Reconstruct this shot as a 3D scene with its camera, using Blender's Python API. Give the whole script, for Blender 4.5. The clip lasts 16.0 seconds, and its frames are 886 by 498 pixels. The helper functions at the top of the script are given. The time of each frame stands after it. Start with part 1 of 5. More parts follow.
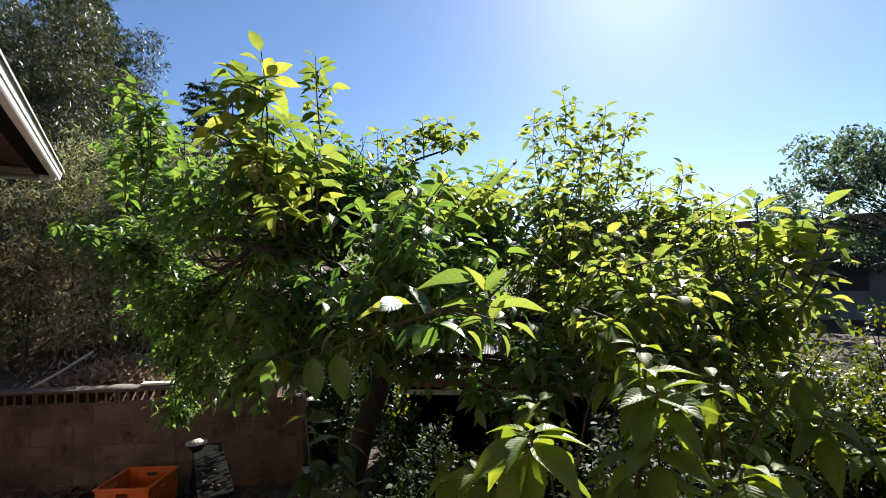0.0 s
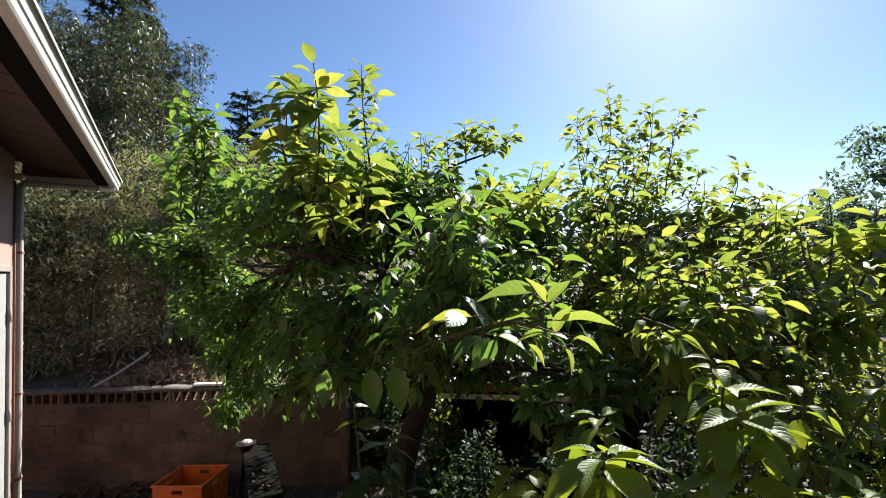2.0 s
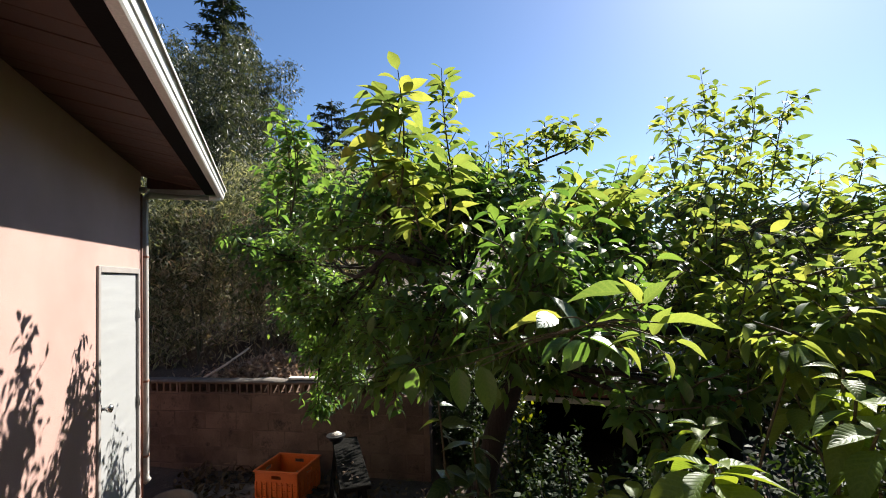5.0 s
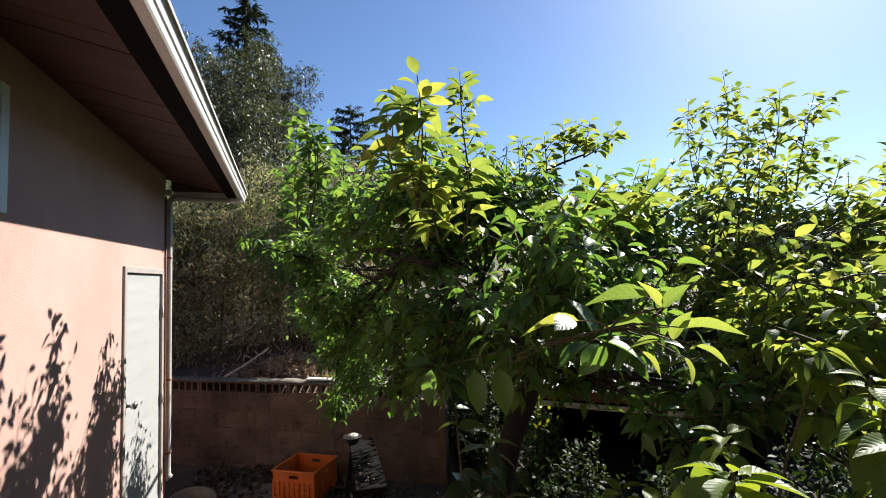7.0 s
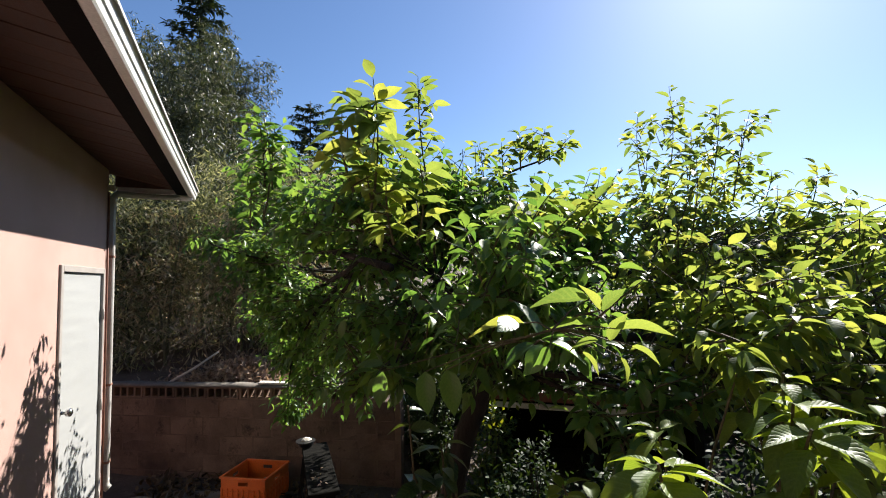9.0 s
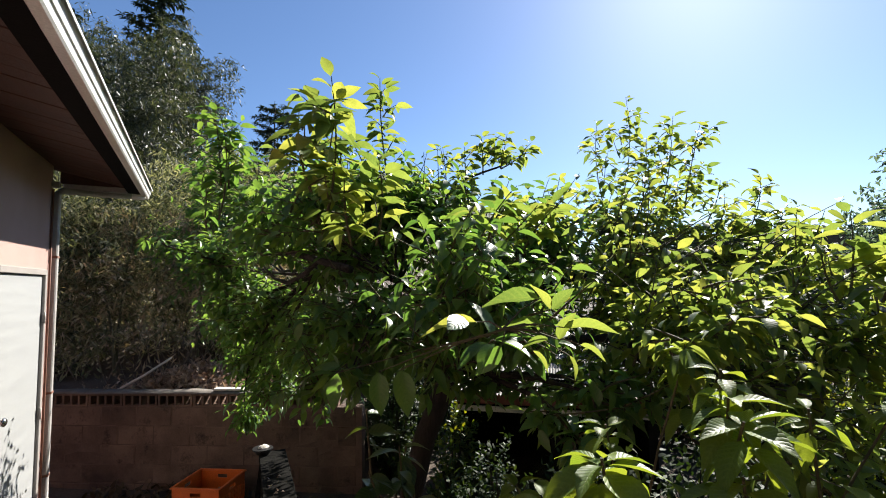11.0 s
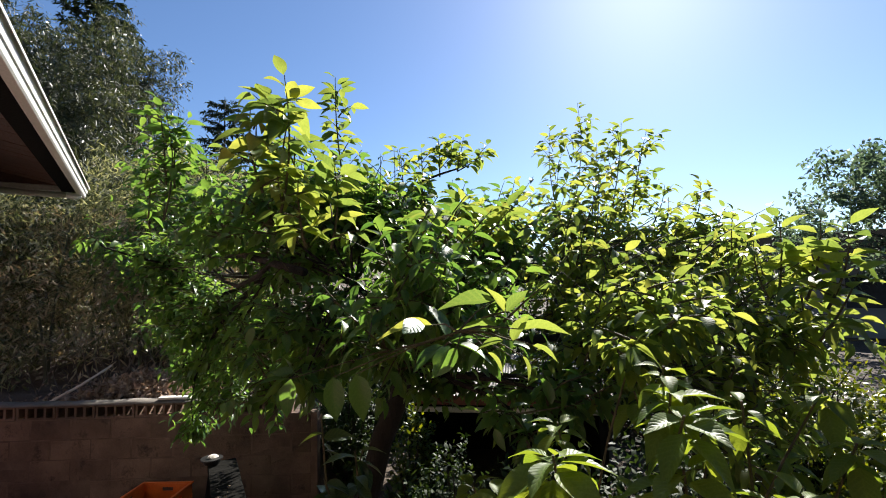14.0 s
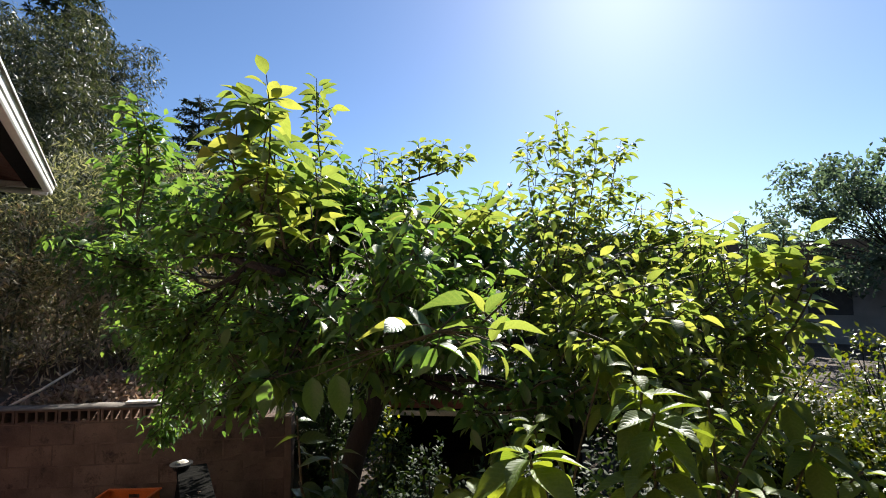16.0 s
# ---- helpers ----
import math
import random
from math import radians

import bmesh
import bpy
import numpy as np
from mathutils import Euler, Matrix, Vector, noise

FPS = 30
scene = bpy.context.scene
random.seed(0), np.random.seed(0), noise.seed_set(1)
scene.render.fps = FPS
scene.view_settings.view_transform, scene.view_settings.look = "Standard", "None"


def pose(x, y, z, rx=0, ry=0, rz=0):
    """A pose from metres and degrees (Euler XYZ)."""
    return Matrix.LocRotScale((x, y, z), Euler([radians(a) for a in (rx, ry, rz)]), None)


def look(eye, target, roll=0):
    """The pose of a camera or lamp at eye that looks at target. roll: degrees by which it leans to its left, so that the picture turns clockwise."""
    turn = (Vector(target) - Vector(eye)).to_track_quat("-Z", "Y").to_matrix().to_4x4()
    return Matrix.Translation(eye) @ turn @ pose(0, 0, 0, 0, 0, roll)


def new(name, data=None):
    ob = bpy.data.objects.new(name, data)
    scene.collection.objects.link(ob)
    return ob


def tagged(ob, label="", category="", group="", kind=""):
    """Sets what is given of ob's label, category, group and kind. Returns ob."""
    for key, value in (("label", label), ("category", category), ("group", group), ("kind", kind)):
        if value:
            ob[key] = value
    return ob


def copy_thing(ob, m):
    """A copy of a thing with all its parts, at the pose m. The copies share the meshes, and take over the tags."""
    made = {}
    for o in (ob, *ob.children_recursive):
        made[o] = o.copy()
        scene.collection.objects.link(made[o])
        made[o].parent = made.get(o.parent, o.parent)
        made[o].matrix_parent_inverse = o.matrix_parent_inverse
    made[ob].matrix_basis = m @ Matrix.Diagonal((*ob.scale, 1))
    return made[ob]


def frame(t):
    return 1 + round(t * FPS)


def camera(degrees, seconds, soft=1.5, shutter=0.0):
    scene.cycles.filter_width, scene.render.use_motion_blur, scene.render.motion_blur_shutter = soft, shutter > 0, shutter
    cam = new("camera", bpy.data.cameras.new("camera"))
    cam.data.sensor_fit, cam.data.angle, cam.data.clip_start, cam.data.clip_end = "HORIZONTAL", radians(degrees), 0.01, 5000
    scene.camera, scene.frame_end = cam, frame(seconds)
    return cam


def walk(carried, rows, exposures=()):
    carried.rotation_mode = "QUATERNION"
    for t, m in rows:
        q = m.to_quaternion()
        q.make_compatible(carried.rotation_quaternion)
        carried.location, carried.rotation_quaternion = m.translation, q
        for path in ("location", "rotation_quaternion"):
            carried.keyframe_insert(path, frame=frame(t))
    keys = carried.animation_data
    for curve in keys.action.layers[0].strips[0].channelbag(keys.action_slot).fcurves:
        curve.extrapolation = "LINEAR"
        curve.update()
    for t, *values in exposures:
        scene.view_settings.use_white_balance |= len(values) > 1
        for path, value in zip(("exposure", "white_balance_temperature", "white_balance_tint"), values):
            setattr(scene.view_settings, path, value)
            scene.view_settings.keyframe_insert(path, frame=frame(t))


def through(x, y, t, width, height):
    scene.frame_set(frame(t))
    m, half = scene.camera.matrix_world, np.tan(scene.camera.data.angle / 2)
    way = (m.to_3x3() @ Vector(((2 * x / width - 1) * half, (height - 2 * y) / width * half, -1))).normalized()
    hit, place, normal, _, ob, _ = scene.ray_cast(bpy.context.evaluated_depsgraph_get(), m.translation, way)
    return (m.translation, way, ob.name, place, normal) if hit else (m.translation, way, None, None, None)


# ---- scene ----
# ---- camera and walk ----
EXPOSURES = [(0.0, 1.59), (16.0, 1.59)]
cam = camera(87.23, 16.0, soft=1.0)
PATH = [
    (0.00, (0.067, -0.053, 1.839), (1.1825, 1.6050, 1.9191), -1.49),
    (0.50, (0.057, -0.054, 1.841), (1.1585, 1.6128, 1.9295), -1.39),
    (1.00, (0.046, -0.044, 1.842), (1.1211, 1.6398, 1.9397), -1.37),
    (1.50, (0.039, -0.030, 1.851), (1.0791, 1.6760, 1.9481), -1.61),
    (2.00, (0.030, -0.000, 1.866), (1.0186, 1.7357, 1.9552), -1.81),
    (2.50, (0.021, 0.008, 1.864), (0.9472, 1.7789, 1.9477), -1.90),
    (3.00, (0.018, 0.011, 1.864), (0.8876, 1.8105, 1.9465), -1.97),
    (3.50, (0.013, 0.012, 1.862), (0.8305, 1.8350, 1.9515), -1.97),
    (4.00, (0.011, 0.009, 1.862), (0.7831, 1.8517, 1.9543), -1.99),
    (4.50, (0.008, 0.009, 1.864), (0.7399, 1.8679, 1.9613), -2.12),
    (5.10, (0.008, 0.010, 1.866), (0.6883, 1.8875, 1.9699), -2.04),
    (5.75, (0.005, 0.012, 1.866), (0.6353, 1.9061, 1.9764), -1.89),
    (6.40, (0.002, 0.010, 1.866), (0.6074, 1.9126, 1.9806), -1.71),
    (7.00, (0.002, 0.002, 1.863), (0.6234, 1.8992, 1.9827), -1.59),
    (7.50, (0.006, 0.000, 1.867), (0.6619, 1.8858, 1.9890), -1.55),
    (8.00, (0.015, -0.004, 1.864), (0.7142, 1.8662, 1.9823), -1.57),
    (8.50, (0.017, -0.012, 1.860), (0.7559, 1.8427, 1.9819), -1.32),
    (9.00, (0.019, -0.026, 1.863), (0.7991, 1.8117, 1.9884), -1.09),
    (9.50, (0.022, -0.039, 1.857), (0.8421, 1.7802, 1.9954), -0.87),
    (10.30, (0.034, -0.046, 1.849), (0.9072, 1.7460, 1.9979), -0.74),
    (11.20, (0.052, -0.040, 1.850), (0.9696, 1.7319, 1.9906), -0.91),
    (12.00, (0.064, -0.041, 1.852), (1.0132, 1.7145, 1.9879), -1.19),
    (12.50, (0.061, -0.050, 1.848), (1.0336, 1.6917, 1.9886), -1.33),
    (13.00, (0.061, -0.059, 1.847), (1.0614, 1.6671, 1.9920), -1.32),
    (13.50, (0.056, -0.051, 1.850), (1.0916, 1.6537, 1.9952), -1.38),
    (14.00, (0.049, -0.047, 1.855), (1.1164, 1.6378, 1.9987), -1.29),
    (14.50, (0.043, -0.045, 1.856), (1.1360, 1.6237, 2.0025), -1.06),
    (15.00, (0.040, -0.049, 1.855), (1.1503, 1.6079, 2.0051), -0.89),
    (15.50, (0.035, -0.056, 1.845), (1.1638, 1.5878, 2.0060), -0.80),
    (16.00, (0.031, -0.058, 1.847), (1.1788, 1.5723, 2.0070), -0.74),
]
walk(cam, [(t, look(eye, target, roll)) for t, eye, target, roll in PATH], EXPOSURES)

# ---- world, sun, exposure ----
SUN_AZIMUTH, SUN_HEIGHT = 58.0, 36.0
world = bpy.data.worlds.new("sky")
scene.world = world
world.use_nodes = True
wn = world.node_tree.nodes
sky = wn.new("ShaderNodeTexSky")
sky.sky_type = "NISHITA"
sky.sun_disc = False
sky.sun_elevation = radians(SUN_HEIGHT)
sky.sun_rotation = radians(SUN_AZIMUTH)
sky.air_density, sky.dust_density, sky.ozone_density = 1.0, 0.52, 6.0
sky.altitude = 500.0
wn["Background"].inputs["Strength"].default_value = 0.051
tint = wn.new("ShaderNodeMix")
tint.data_type, tint.blend_type = "RGBA", "MULTIPLY"
tint.inputs[0].default_value = 1.0
tint.inputs[7].default_value = (0.975, 0.98, 1.0, 1.0)
world.node_tree.links.new(sky.outputs["Color"], tint.inputs[6])
world.node_tree.links.new(tint.outputs[2], wn["Background"].inputs["Color"])

sun = new("sun", bpy.data.lights.new("sun", "SUN"))
sun.data.energy, sun.data.angle, sun.data.color = 4.6, radians(0.55), (1.0, 0.95, 0.87)
az, el = radians(SUN_AZIMUTH), radians(SUN_HEIGHT)
sun.matrix_world = look((30 * math.sin(az) * math.cos(el), 30 * math.cos(az) * math.cos(el), 30 * math.sin(el)), (0, 0, 0))


# ---- materials ----
def material(name):
    m = bpy.data.materials.new(name)
    m.use_nodes = True
    m.node_tree.nodes.clear()
    return m, m.node_tree.nodes, m.node_tree.links


def ramp(nodes, links, fac, stops):
    r = nodes.new("ShaderNodeValToRGB")
    while len(r.color_ramp.elements) < len(stops):
        r.color_ramp.elements.new(0.5)
    for e, (p, c) in zip(r.color_ramp.elements, stops):
        e.position, e.color = p, (*c, 1)
    links.new(fac, r.inputs["Fac"])
    return r.outputs["Color"]


def mixed(nodes, links, fac, a, b, kind="MIX"):
    m = nodes.new("ShaderNodeMix")
    m.data_type, m.blend_type = "RGBA", kind
    for socket, value in ((m.inputs[0], fac), (m.inputs[6], a), (m.inputs[7], b)):
        if isinstance(value, (int, float)):
            socket.default_value = value
        elif isinstance(value, tuple):
            socket.default_value = (*value, 1)
        else:
            links.new(value, socket)
    return m.outputs[2]


def math_node(nodes, links, op, a, b=0.0):
    m = nodes.new("ShaderNodeMath")
    m.operation = op
    for socket, value in zip(m.inputs, (a, b)):
        if isinstance(value, (int, float)):
            socket.default_value = value
        else:
            links.new(value, socket)
    return m.outputs[0]


def n_out(nodes):
    return nodes.new("ShaderNodeNewGeometry").outputs["Position"]


def noise_node(nodes, links, scale, detail=4.0, rough=0.6, stretch=None, coord="Object"):
    tc = nodes.new("ShaderNodeTexCoord")
    n = nodes.new("ShaderNodeTexNoise")
    n.inputs["Scale"].default_value, n.inputs["Detail"].default_value, n.inputs["Roughness"].default_value = scale, detail, rough
    out = n_out(nodes) if coord == "World" else tc.outputs[coord]
    if stretch:
        mp = nodes.new("ShaderNodeMapping")
        mp.inputs["Scale"].default_value = stretch
        links.new(out, mp.inputs["Vector"])
        out = mp.outputs["Vector"]
    links.new(out, n.inputs["Vector"])
    return n.outputs["Fac"]


def surface(name, dark, light, scale=6.0, fine=60.0, rough=0.8, bump=0.3, metal=0.0, stretch=None, per_piece=0.0, spot=None, coord="Object", distance=0.01, specular=0.4):
    """Two-scale stained surface: broad patches, fine grain with relief, optional spots and piece-to-piece change."""
    m, n, l = material(name)
    bsdf, out = n.new("ShaderNodeBsdfPrincipled"), n.new("ShaderNodeOutputMaterial")
    broad = noise_node(n, l, scale, 5, 0.6, stretch, coord)
    grain = noise_node(n, l, fine, 3, 0.7, stretch, coord)
    col = ramp(n, l, broad, [(0.3, dark), (0.7, light)])
    g = ramp(n, l, grain, [(0.25, (0.72, 0.72, 0.72)), (0.75, (1.0, 1.0, 1.0))])
    col = mixed(n, l, 1.0, col, g, "MULTIPLY")
    if spot:
        sp = noise_node(n, l, scale * 2.3, 6, 0.75, None, coord)
        fac = ramp(n, l, sp, [(0.55, (0, 0, 0)), (0.68, (1, 1, 1))])
        col = mixed(n, l, fac, col, spot)
    if per_piece:
        info = n.new("ShaderNodeObjectInfo")
        v = ramp(n, l, info.outputs["Random"], [(0.0, (1 - per_piece,) * 3), (1.0, (1, 1, 1))])
        col = mixed(n, l, 1.0, col, v, "MULTIPLY")
    l.new(col, bsdf.inputs["Base Color"])
    r = n.new("ShaderNodeMapRange")
    r.inputs["To Min"].default_value, r.inputs["To Max"].default_value = max(rough - 0.12, 0.05), min(rough + 0.1, 1)
    l.new(broad, r.inputs["Value"])
    l.new(r.outputs["Result"], bsdf.inputs["Roughness"])
    bsdf.inputs["Metallic"].default_value = metal
    bsdf.inputs["Specular IOR Level"].default_value = specular
    if bump:
        b = n.new("ShaderNodeBump")
        b.inputs["Strength"].default_value, b.inputs["Distance"].default_value = bump, distance
        l.new(math_node(n, l, "ADD", grain, broad), b.inputs["Height"])
        l.new(b.outputs["Normal"], bsdf.inputs["Normal"])
    l.new(bsdf.outputs["BSDF"], out.inputs["Surface"])
    return m


def foliage(name, colours, through=0.4, rough=0.4, veins=0.0, pairs=9.0, glow=(1.6, 1.34, 0.28), specular=0.5):
    """Leaf: colour differs leaf by leaf, ribs along the blade, light shines through in yellow-green, waxy gloss."""
    m, n, l = material(name)
    bsdf, trans, mix, out = (n.new("ShaderNode" + k) for k in ("BsdfPrincipled", "BsdfTranslucent", "MixShader", "OutputMaterial"))
    info, geo = n.new("ShaderNodeObjectInfo"), n.new("ShaderNodeNewGeometry")
    rand = math_node(n, l, "FRACT", math_node(n, l, "ADD", info.outputs["Random"], geo.outputs["Random Per Island"]))
    step = 1.0 / (len(colours) - 1)
    col = ramp(n, l, rand, [(i * step, c) for i, c in enumerate(colours)])
    blotch = noise_node(n, l, 30.0, 3, 0.6)
    col = mixed(n, l, 1.0, col, ramp(n, l, blotch, [(0.3, (0.78, 0.82, 0.74)), (0.7, (1.05, 1.05, 1.0))]), "MULTIPLY")
    bsdf.inputs["Roughness"].default_value = rough
    bsdf.inputs["Specular IOR Level"].default_value = specular
    if veins:
        uv = n.new("ShaderNodeUVMap")
        sep = n.new("ShaderNodeSeparateXYZ")
        l.new(uv.outputs["UV"], sep.inputs["Vector"])
        side = math_node(n, l, "ABSOLUTE", math_node(n, l, "SUBTRACT", sep.outputs["X"], 0.5))
        slant = math_node(n, l, "SUBTRACT", sep.outputs["Y"], math_node(n, l, "MULTIPLY", side, 0.45))
        wave = math_node(n, l, "SINE", math_node(n, l, "MULTIPLY", slant, pairs * 6.283))
        rib = math_node(n, l, "POWER", math_node(n, l, "MULTIPLY", math_node(n, l, "ADD", wave, 1.0), 0.5), 3.0)
        mid = math_node(n, l, "LESS_THAN", side, 0.035)
        height = math_node(n, l, "MAXIMUM", rib, mid)
        col = mixed(n, l, math_node(n, l, "MULTIPLY", height, 0.3 * veins), col, (0.22, 0.30, 0.08))
        b = n.new("ShaderNodeBump")
        b.inputs["Strength"].default_value, b.inputs["Distance"].default_value = veins, 0.0015
        b.invert = True
        l.new(height, b.inputs["Height"])
        l.new(b.outputs["Normal"], bsdf.inputs["Normal"])
    l.new(col, bsdf.inputs["Base Color"])
    tint = mixed(n, l, 1.0, col, glow, "MULTIPLY")
    bright = mixed(n, l, 1.0, tint, (1.85, 1.85, 1.85), "MULTIPLY")
    l.new(bright, trans.inputs["Color"])
    mix.inputs["Fac"].default_value = through
    l.new(bsdf.outputs["BSDF"], mix.inputs[1])
    l.new(trans.outputs["BSDF"], mix.inputs[2])
    l.new(mix.outputs["Shader"], out.inputs["Surface"])
    return m


STUCCO = surface("peach stucco", (0.395, 0.246, 0.210), (0.49, 0.318, 0.276), 1.6, 140, 0.9, 0.35, coord="Object")
SOFFIT = surface("brown soffit board", (0.062, 0.025, 0.015), (0.11, 0.046, 0.028), 5, 60, 0.6, 0.25, stretch=(6, 0.6, 1), per_piece=0.25)
FASCIA = surface("dark fascia", (0.005, 0.0045, 0.0045), (0.010, 0.009, 0.009), 5, 60, 0.9, 0.2, specular=0.1)
GUTTER = surface("white painted metal", (0.66, 0.64, 0.60), (0.80, 0.78, 0.74), 4, 90, 0.35, 0.05, metal=0.0)
PIPE = surface("greyed downpipe", (0.32, 0.30, 0.28), (0.45, 0.43, 0.40), 5, 80, 0.45, 0.08)
RUST = surface("rusty bracket", (0.16, 0.07, 0.05), (0.28, 0.13, 0.08), 20, 120, 0.7, 0.2)
DOOR = surface("white door panel", (0.33, 0.335, 0.335), (0.38, 0.385, 0.38), 3, 90, 0.5, 0.15, stretch=(1, 0.35, 6))
FRAME = surface("door frame paint", (0.30, 0.27, 0.25), (0.38, 0.345, 0.32), 6, 80, 0.5, 0.1)
CHROME = surface("brushed steel", (0.62, 0.62, 0.62), (0.78, 0.78, 0.78), 10, 200, 0.22, 0.03, metal=1.0)
WINFRAME = surface("pale blue frame", (0.60, 0.70, 0.74), (0.70, 0.79, 0.82), 5, 90, 0.4, 0.05)
ROOFTILE = surface("roof metal", (0.10, 0.07, 0.06), (0.16, 0.11, 0.09), 4, 60, 0.5, 0.2)
BLOCK = surface("concrete block", (0.092, 0.055, 0.039), (0.265, 0.168, 0.117), 2.2, 70, 0.95, 0.8, per_piece=0.28, spot=(0.05, 0.032, 0.024), coord="World")
MORTAR = surface("mortar", (0.085, 0.052, 0.038), (0.19, 0.122, 0.086), 5, 120, 0.95, 0.5)
COPING = surface("coping mortar", (0.10, 0.085, 0.07), (0.20, 0.175, 0.15), 6, 70, 0.95, 0.6)
SOIL = surface("garden soil", (0.045, 0.032, 0.023), (0.10, 0.072, 0.052), 2.5, 35, 1.0, 0.9, spot=(0.10, 0.078, 0.056), distance=0.03)
ORANGE = surface("orange plastic", (0.72, 0.13, 0.02), (0.80, 0.17, 0.03), 6, 90, 0.45, 0.06, spot=(0.55, 0.11, 0.03))
SACK = surface("dull orange plastic film", (0.30, 0.12, 0.05), (0.45, 0.20, 0.09), 7, 60, 0.5, 0.5)
# board grey taken down to near-black, so shade sits in the colour
NEARBLACK = surface("weathered board, shade in colour", (0.009, 0.009, 0.0085), (0.024, 0.023, 0.021), 5, 70, 1.0, 0.4, stretch=(1, 6, 1), specular=0.0)
BLACKP = surface("black plastic", (0.012, 0.012, 0.012), (0.03, 0.03, 0.03), 9, 90, 0.4, 0.1)
CARD = surface("damp cardboard", (0.13, 0.10, 0.072), (0.24, 0.19, 0.14), 5, 80, 0.95, 0.3)
WHITESTONE = surface("white board", (0.62, 0.56, 0.48), (0.80, 0.75, 0.68), 8, 60, 0.8, 0.3)
# bark darkened to include the shade that the crown throws on the trunk
BARK = surface("grey bark, shade in colour", (0.014, 0.011, 0.009), (0.042, 0.033, 0.027), 14, 70, 0.95, 1.0, stretch=(1, 1, 0.25), distance=0.02)
TWIG = surface("young twig", (0.055, 0.050, 0.024), (0.12, 0.10, 0.05), 20, 120, 0.8, 0.4)
DRYWOOD = surface("bleached stick", (0.52, 0.46, 0.38), (0.70, 0.63, 0.53), 12, 80, 0.9, 0.4)
CULM = surface("bamboo culm", (0.05, 0.06, 0.03), (0.12, 0.12, 0.06), 3, 60, 0.5, 0.1)
SHEET = surface("corrugated sheet", (0.085, 0.078, 0.07), (0.16, 0.145, 0.13), 3, 60, 0.6, 0.1)
BEAM = surface("red-brown beam", (0.14, 0.05, 0.035), (0.22, 0.085, 0.06), 6, 60, 0.8, 0.3)
PLASTER = surface("grey plastered wall", (0.20, 0.185, 0.17), (0.29, 0.27, 0.25), 1.5, 40, 0.9, 0.3)
POSTMAT = surface("white post", (0.6, 0.6, 0.58), (0.75, 0.75, 0.72), 8, 60, 0.6, 0.1)

PERSIMMON = foliage("persimmon leaf", [(0.036, 0.096, 0.028), (0.052, 0.124, 0.034), (0.072, 0.150, 0.040), (0.098, 0.174, 0.046)], 0.46, 0.40, 0.18, 8, specular=0.58, glow=(1.60, 1.28, 0.66))
YOUNGLEAF = foliage("young persimmon leaf", [(0.046, 0.100, 0.026), (0.068, 0.132, 0.032), (0.096, 0.160, 0.038), (0.126, 0.184, 0.044)], 0.54, 0.45, 0.18, 8, specular=0.38, glow=(1.95, 1.32, 0.9))
LONGLEAF = foliage("ribbed long leaf", [(0.080, 0.135, 0.028), (0.110, 0.165, 0.034), (0.145, 0.20, 0.042)], 0.42, 0.45, 0.35, 10, specular=0.20, glow=(1.50, 1.24, 0.45))
GLOSSLEAF = foliage("glossy persimmon leaf", [(0.045, 0.105, 0.03), (0.06, 0.125, 0.035)], 0.3, 0.24, 0.5, 8, specular=0.8, glow=(1.7, 1.26, 0.7))
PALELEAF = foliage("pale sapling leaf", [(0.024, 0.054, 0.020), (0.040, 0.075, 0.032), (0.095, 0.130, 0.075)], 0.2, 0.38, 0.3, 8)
HEAPLEAF = foliage("bleached leaf", [(0.20, 0.135, 0.10), (0.32, 0.23, 0.18), (0.45, 0.34, 0.28), (0.12, 0.08, 0.06)], 0.15, 0.8, specular=0.2, glow=(1.0, 0.8, 0.6))
# blue-grey of the sky haze is mixed into the bamboo's green
BAMBOOLEAF = foliage("bamboo leaf, haze in colour", [(0.014, 0.021, 0.014), (0.028, 0.037, 0.024), (0.056, 0.062, 0.042), (0.13, 0.125, 0.095)], 0.22, 0.45, specular=0.4, glow=(1.1, 1.15, 0.5))
DRYLEAF = foliage("dry leaf", [(0.095, 0.080, 0.050), (0.28, 0.235, 0.16), (0.48, 0.41, 0.31), (0.15, 0.125, 0.078)], 0.25, 0.7, glow=(1.0, 0.8, 0.5))
OLDLEAF = foliage("rotting leaf", [(0.045, 0.030, 0.020), (0.085, 0.058, 0.040), (0.15, 0.108, 0.074)], 0.1, 0.8, specular=0.1)
# far leaf painted lighter and bluer to stand in for distance haze
HAZYLEAF = foliage("broad leaf, haze in colour", [(0.052, 0.078, 0.068), (0.080, 0.110, 0.095), (0.115, 0.14, 0.12)], 0.35, 0.6, specular=0.12, glow=(1.1, 1.2, 0.7))
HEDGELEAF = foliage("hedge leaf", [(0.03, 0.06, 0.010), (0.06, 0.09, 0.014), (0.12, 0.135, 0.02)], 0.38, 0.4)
# shrub leaf colour is darkened to hold the deep shade under the tree
SHADELEAF = foliage("shrub leaf, shade in colour", [(0.011, 0.024, 0.008), (0.020, 0.038, 0.013), (0.038, 0.058, 0.020)], 0.22, 0.58, specular=0.15, glow=(1.3, 1.2, 0.5))
BRUSHLEAF = foliage("dusty low leaf", [(0.036, 0.048, 0.024), (0.13, 0.135, 0.080), (0.36, 0.335, 0.25), (0.066, 0.086, 0.043)], 0.3, 0.7, specular=0.2, glow=(1.1, 1.1, 0.6))
NEEDLE = foliage("conifer spray", [(0.018, 0.034, 0.026), (0.028, 0.046, 0.034), (0.04, 0.058, 0.042)], 0.12, 0.7, specular=0.15)
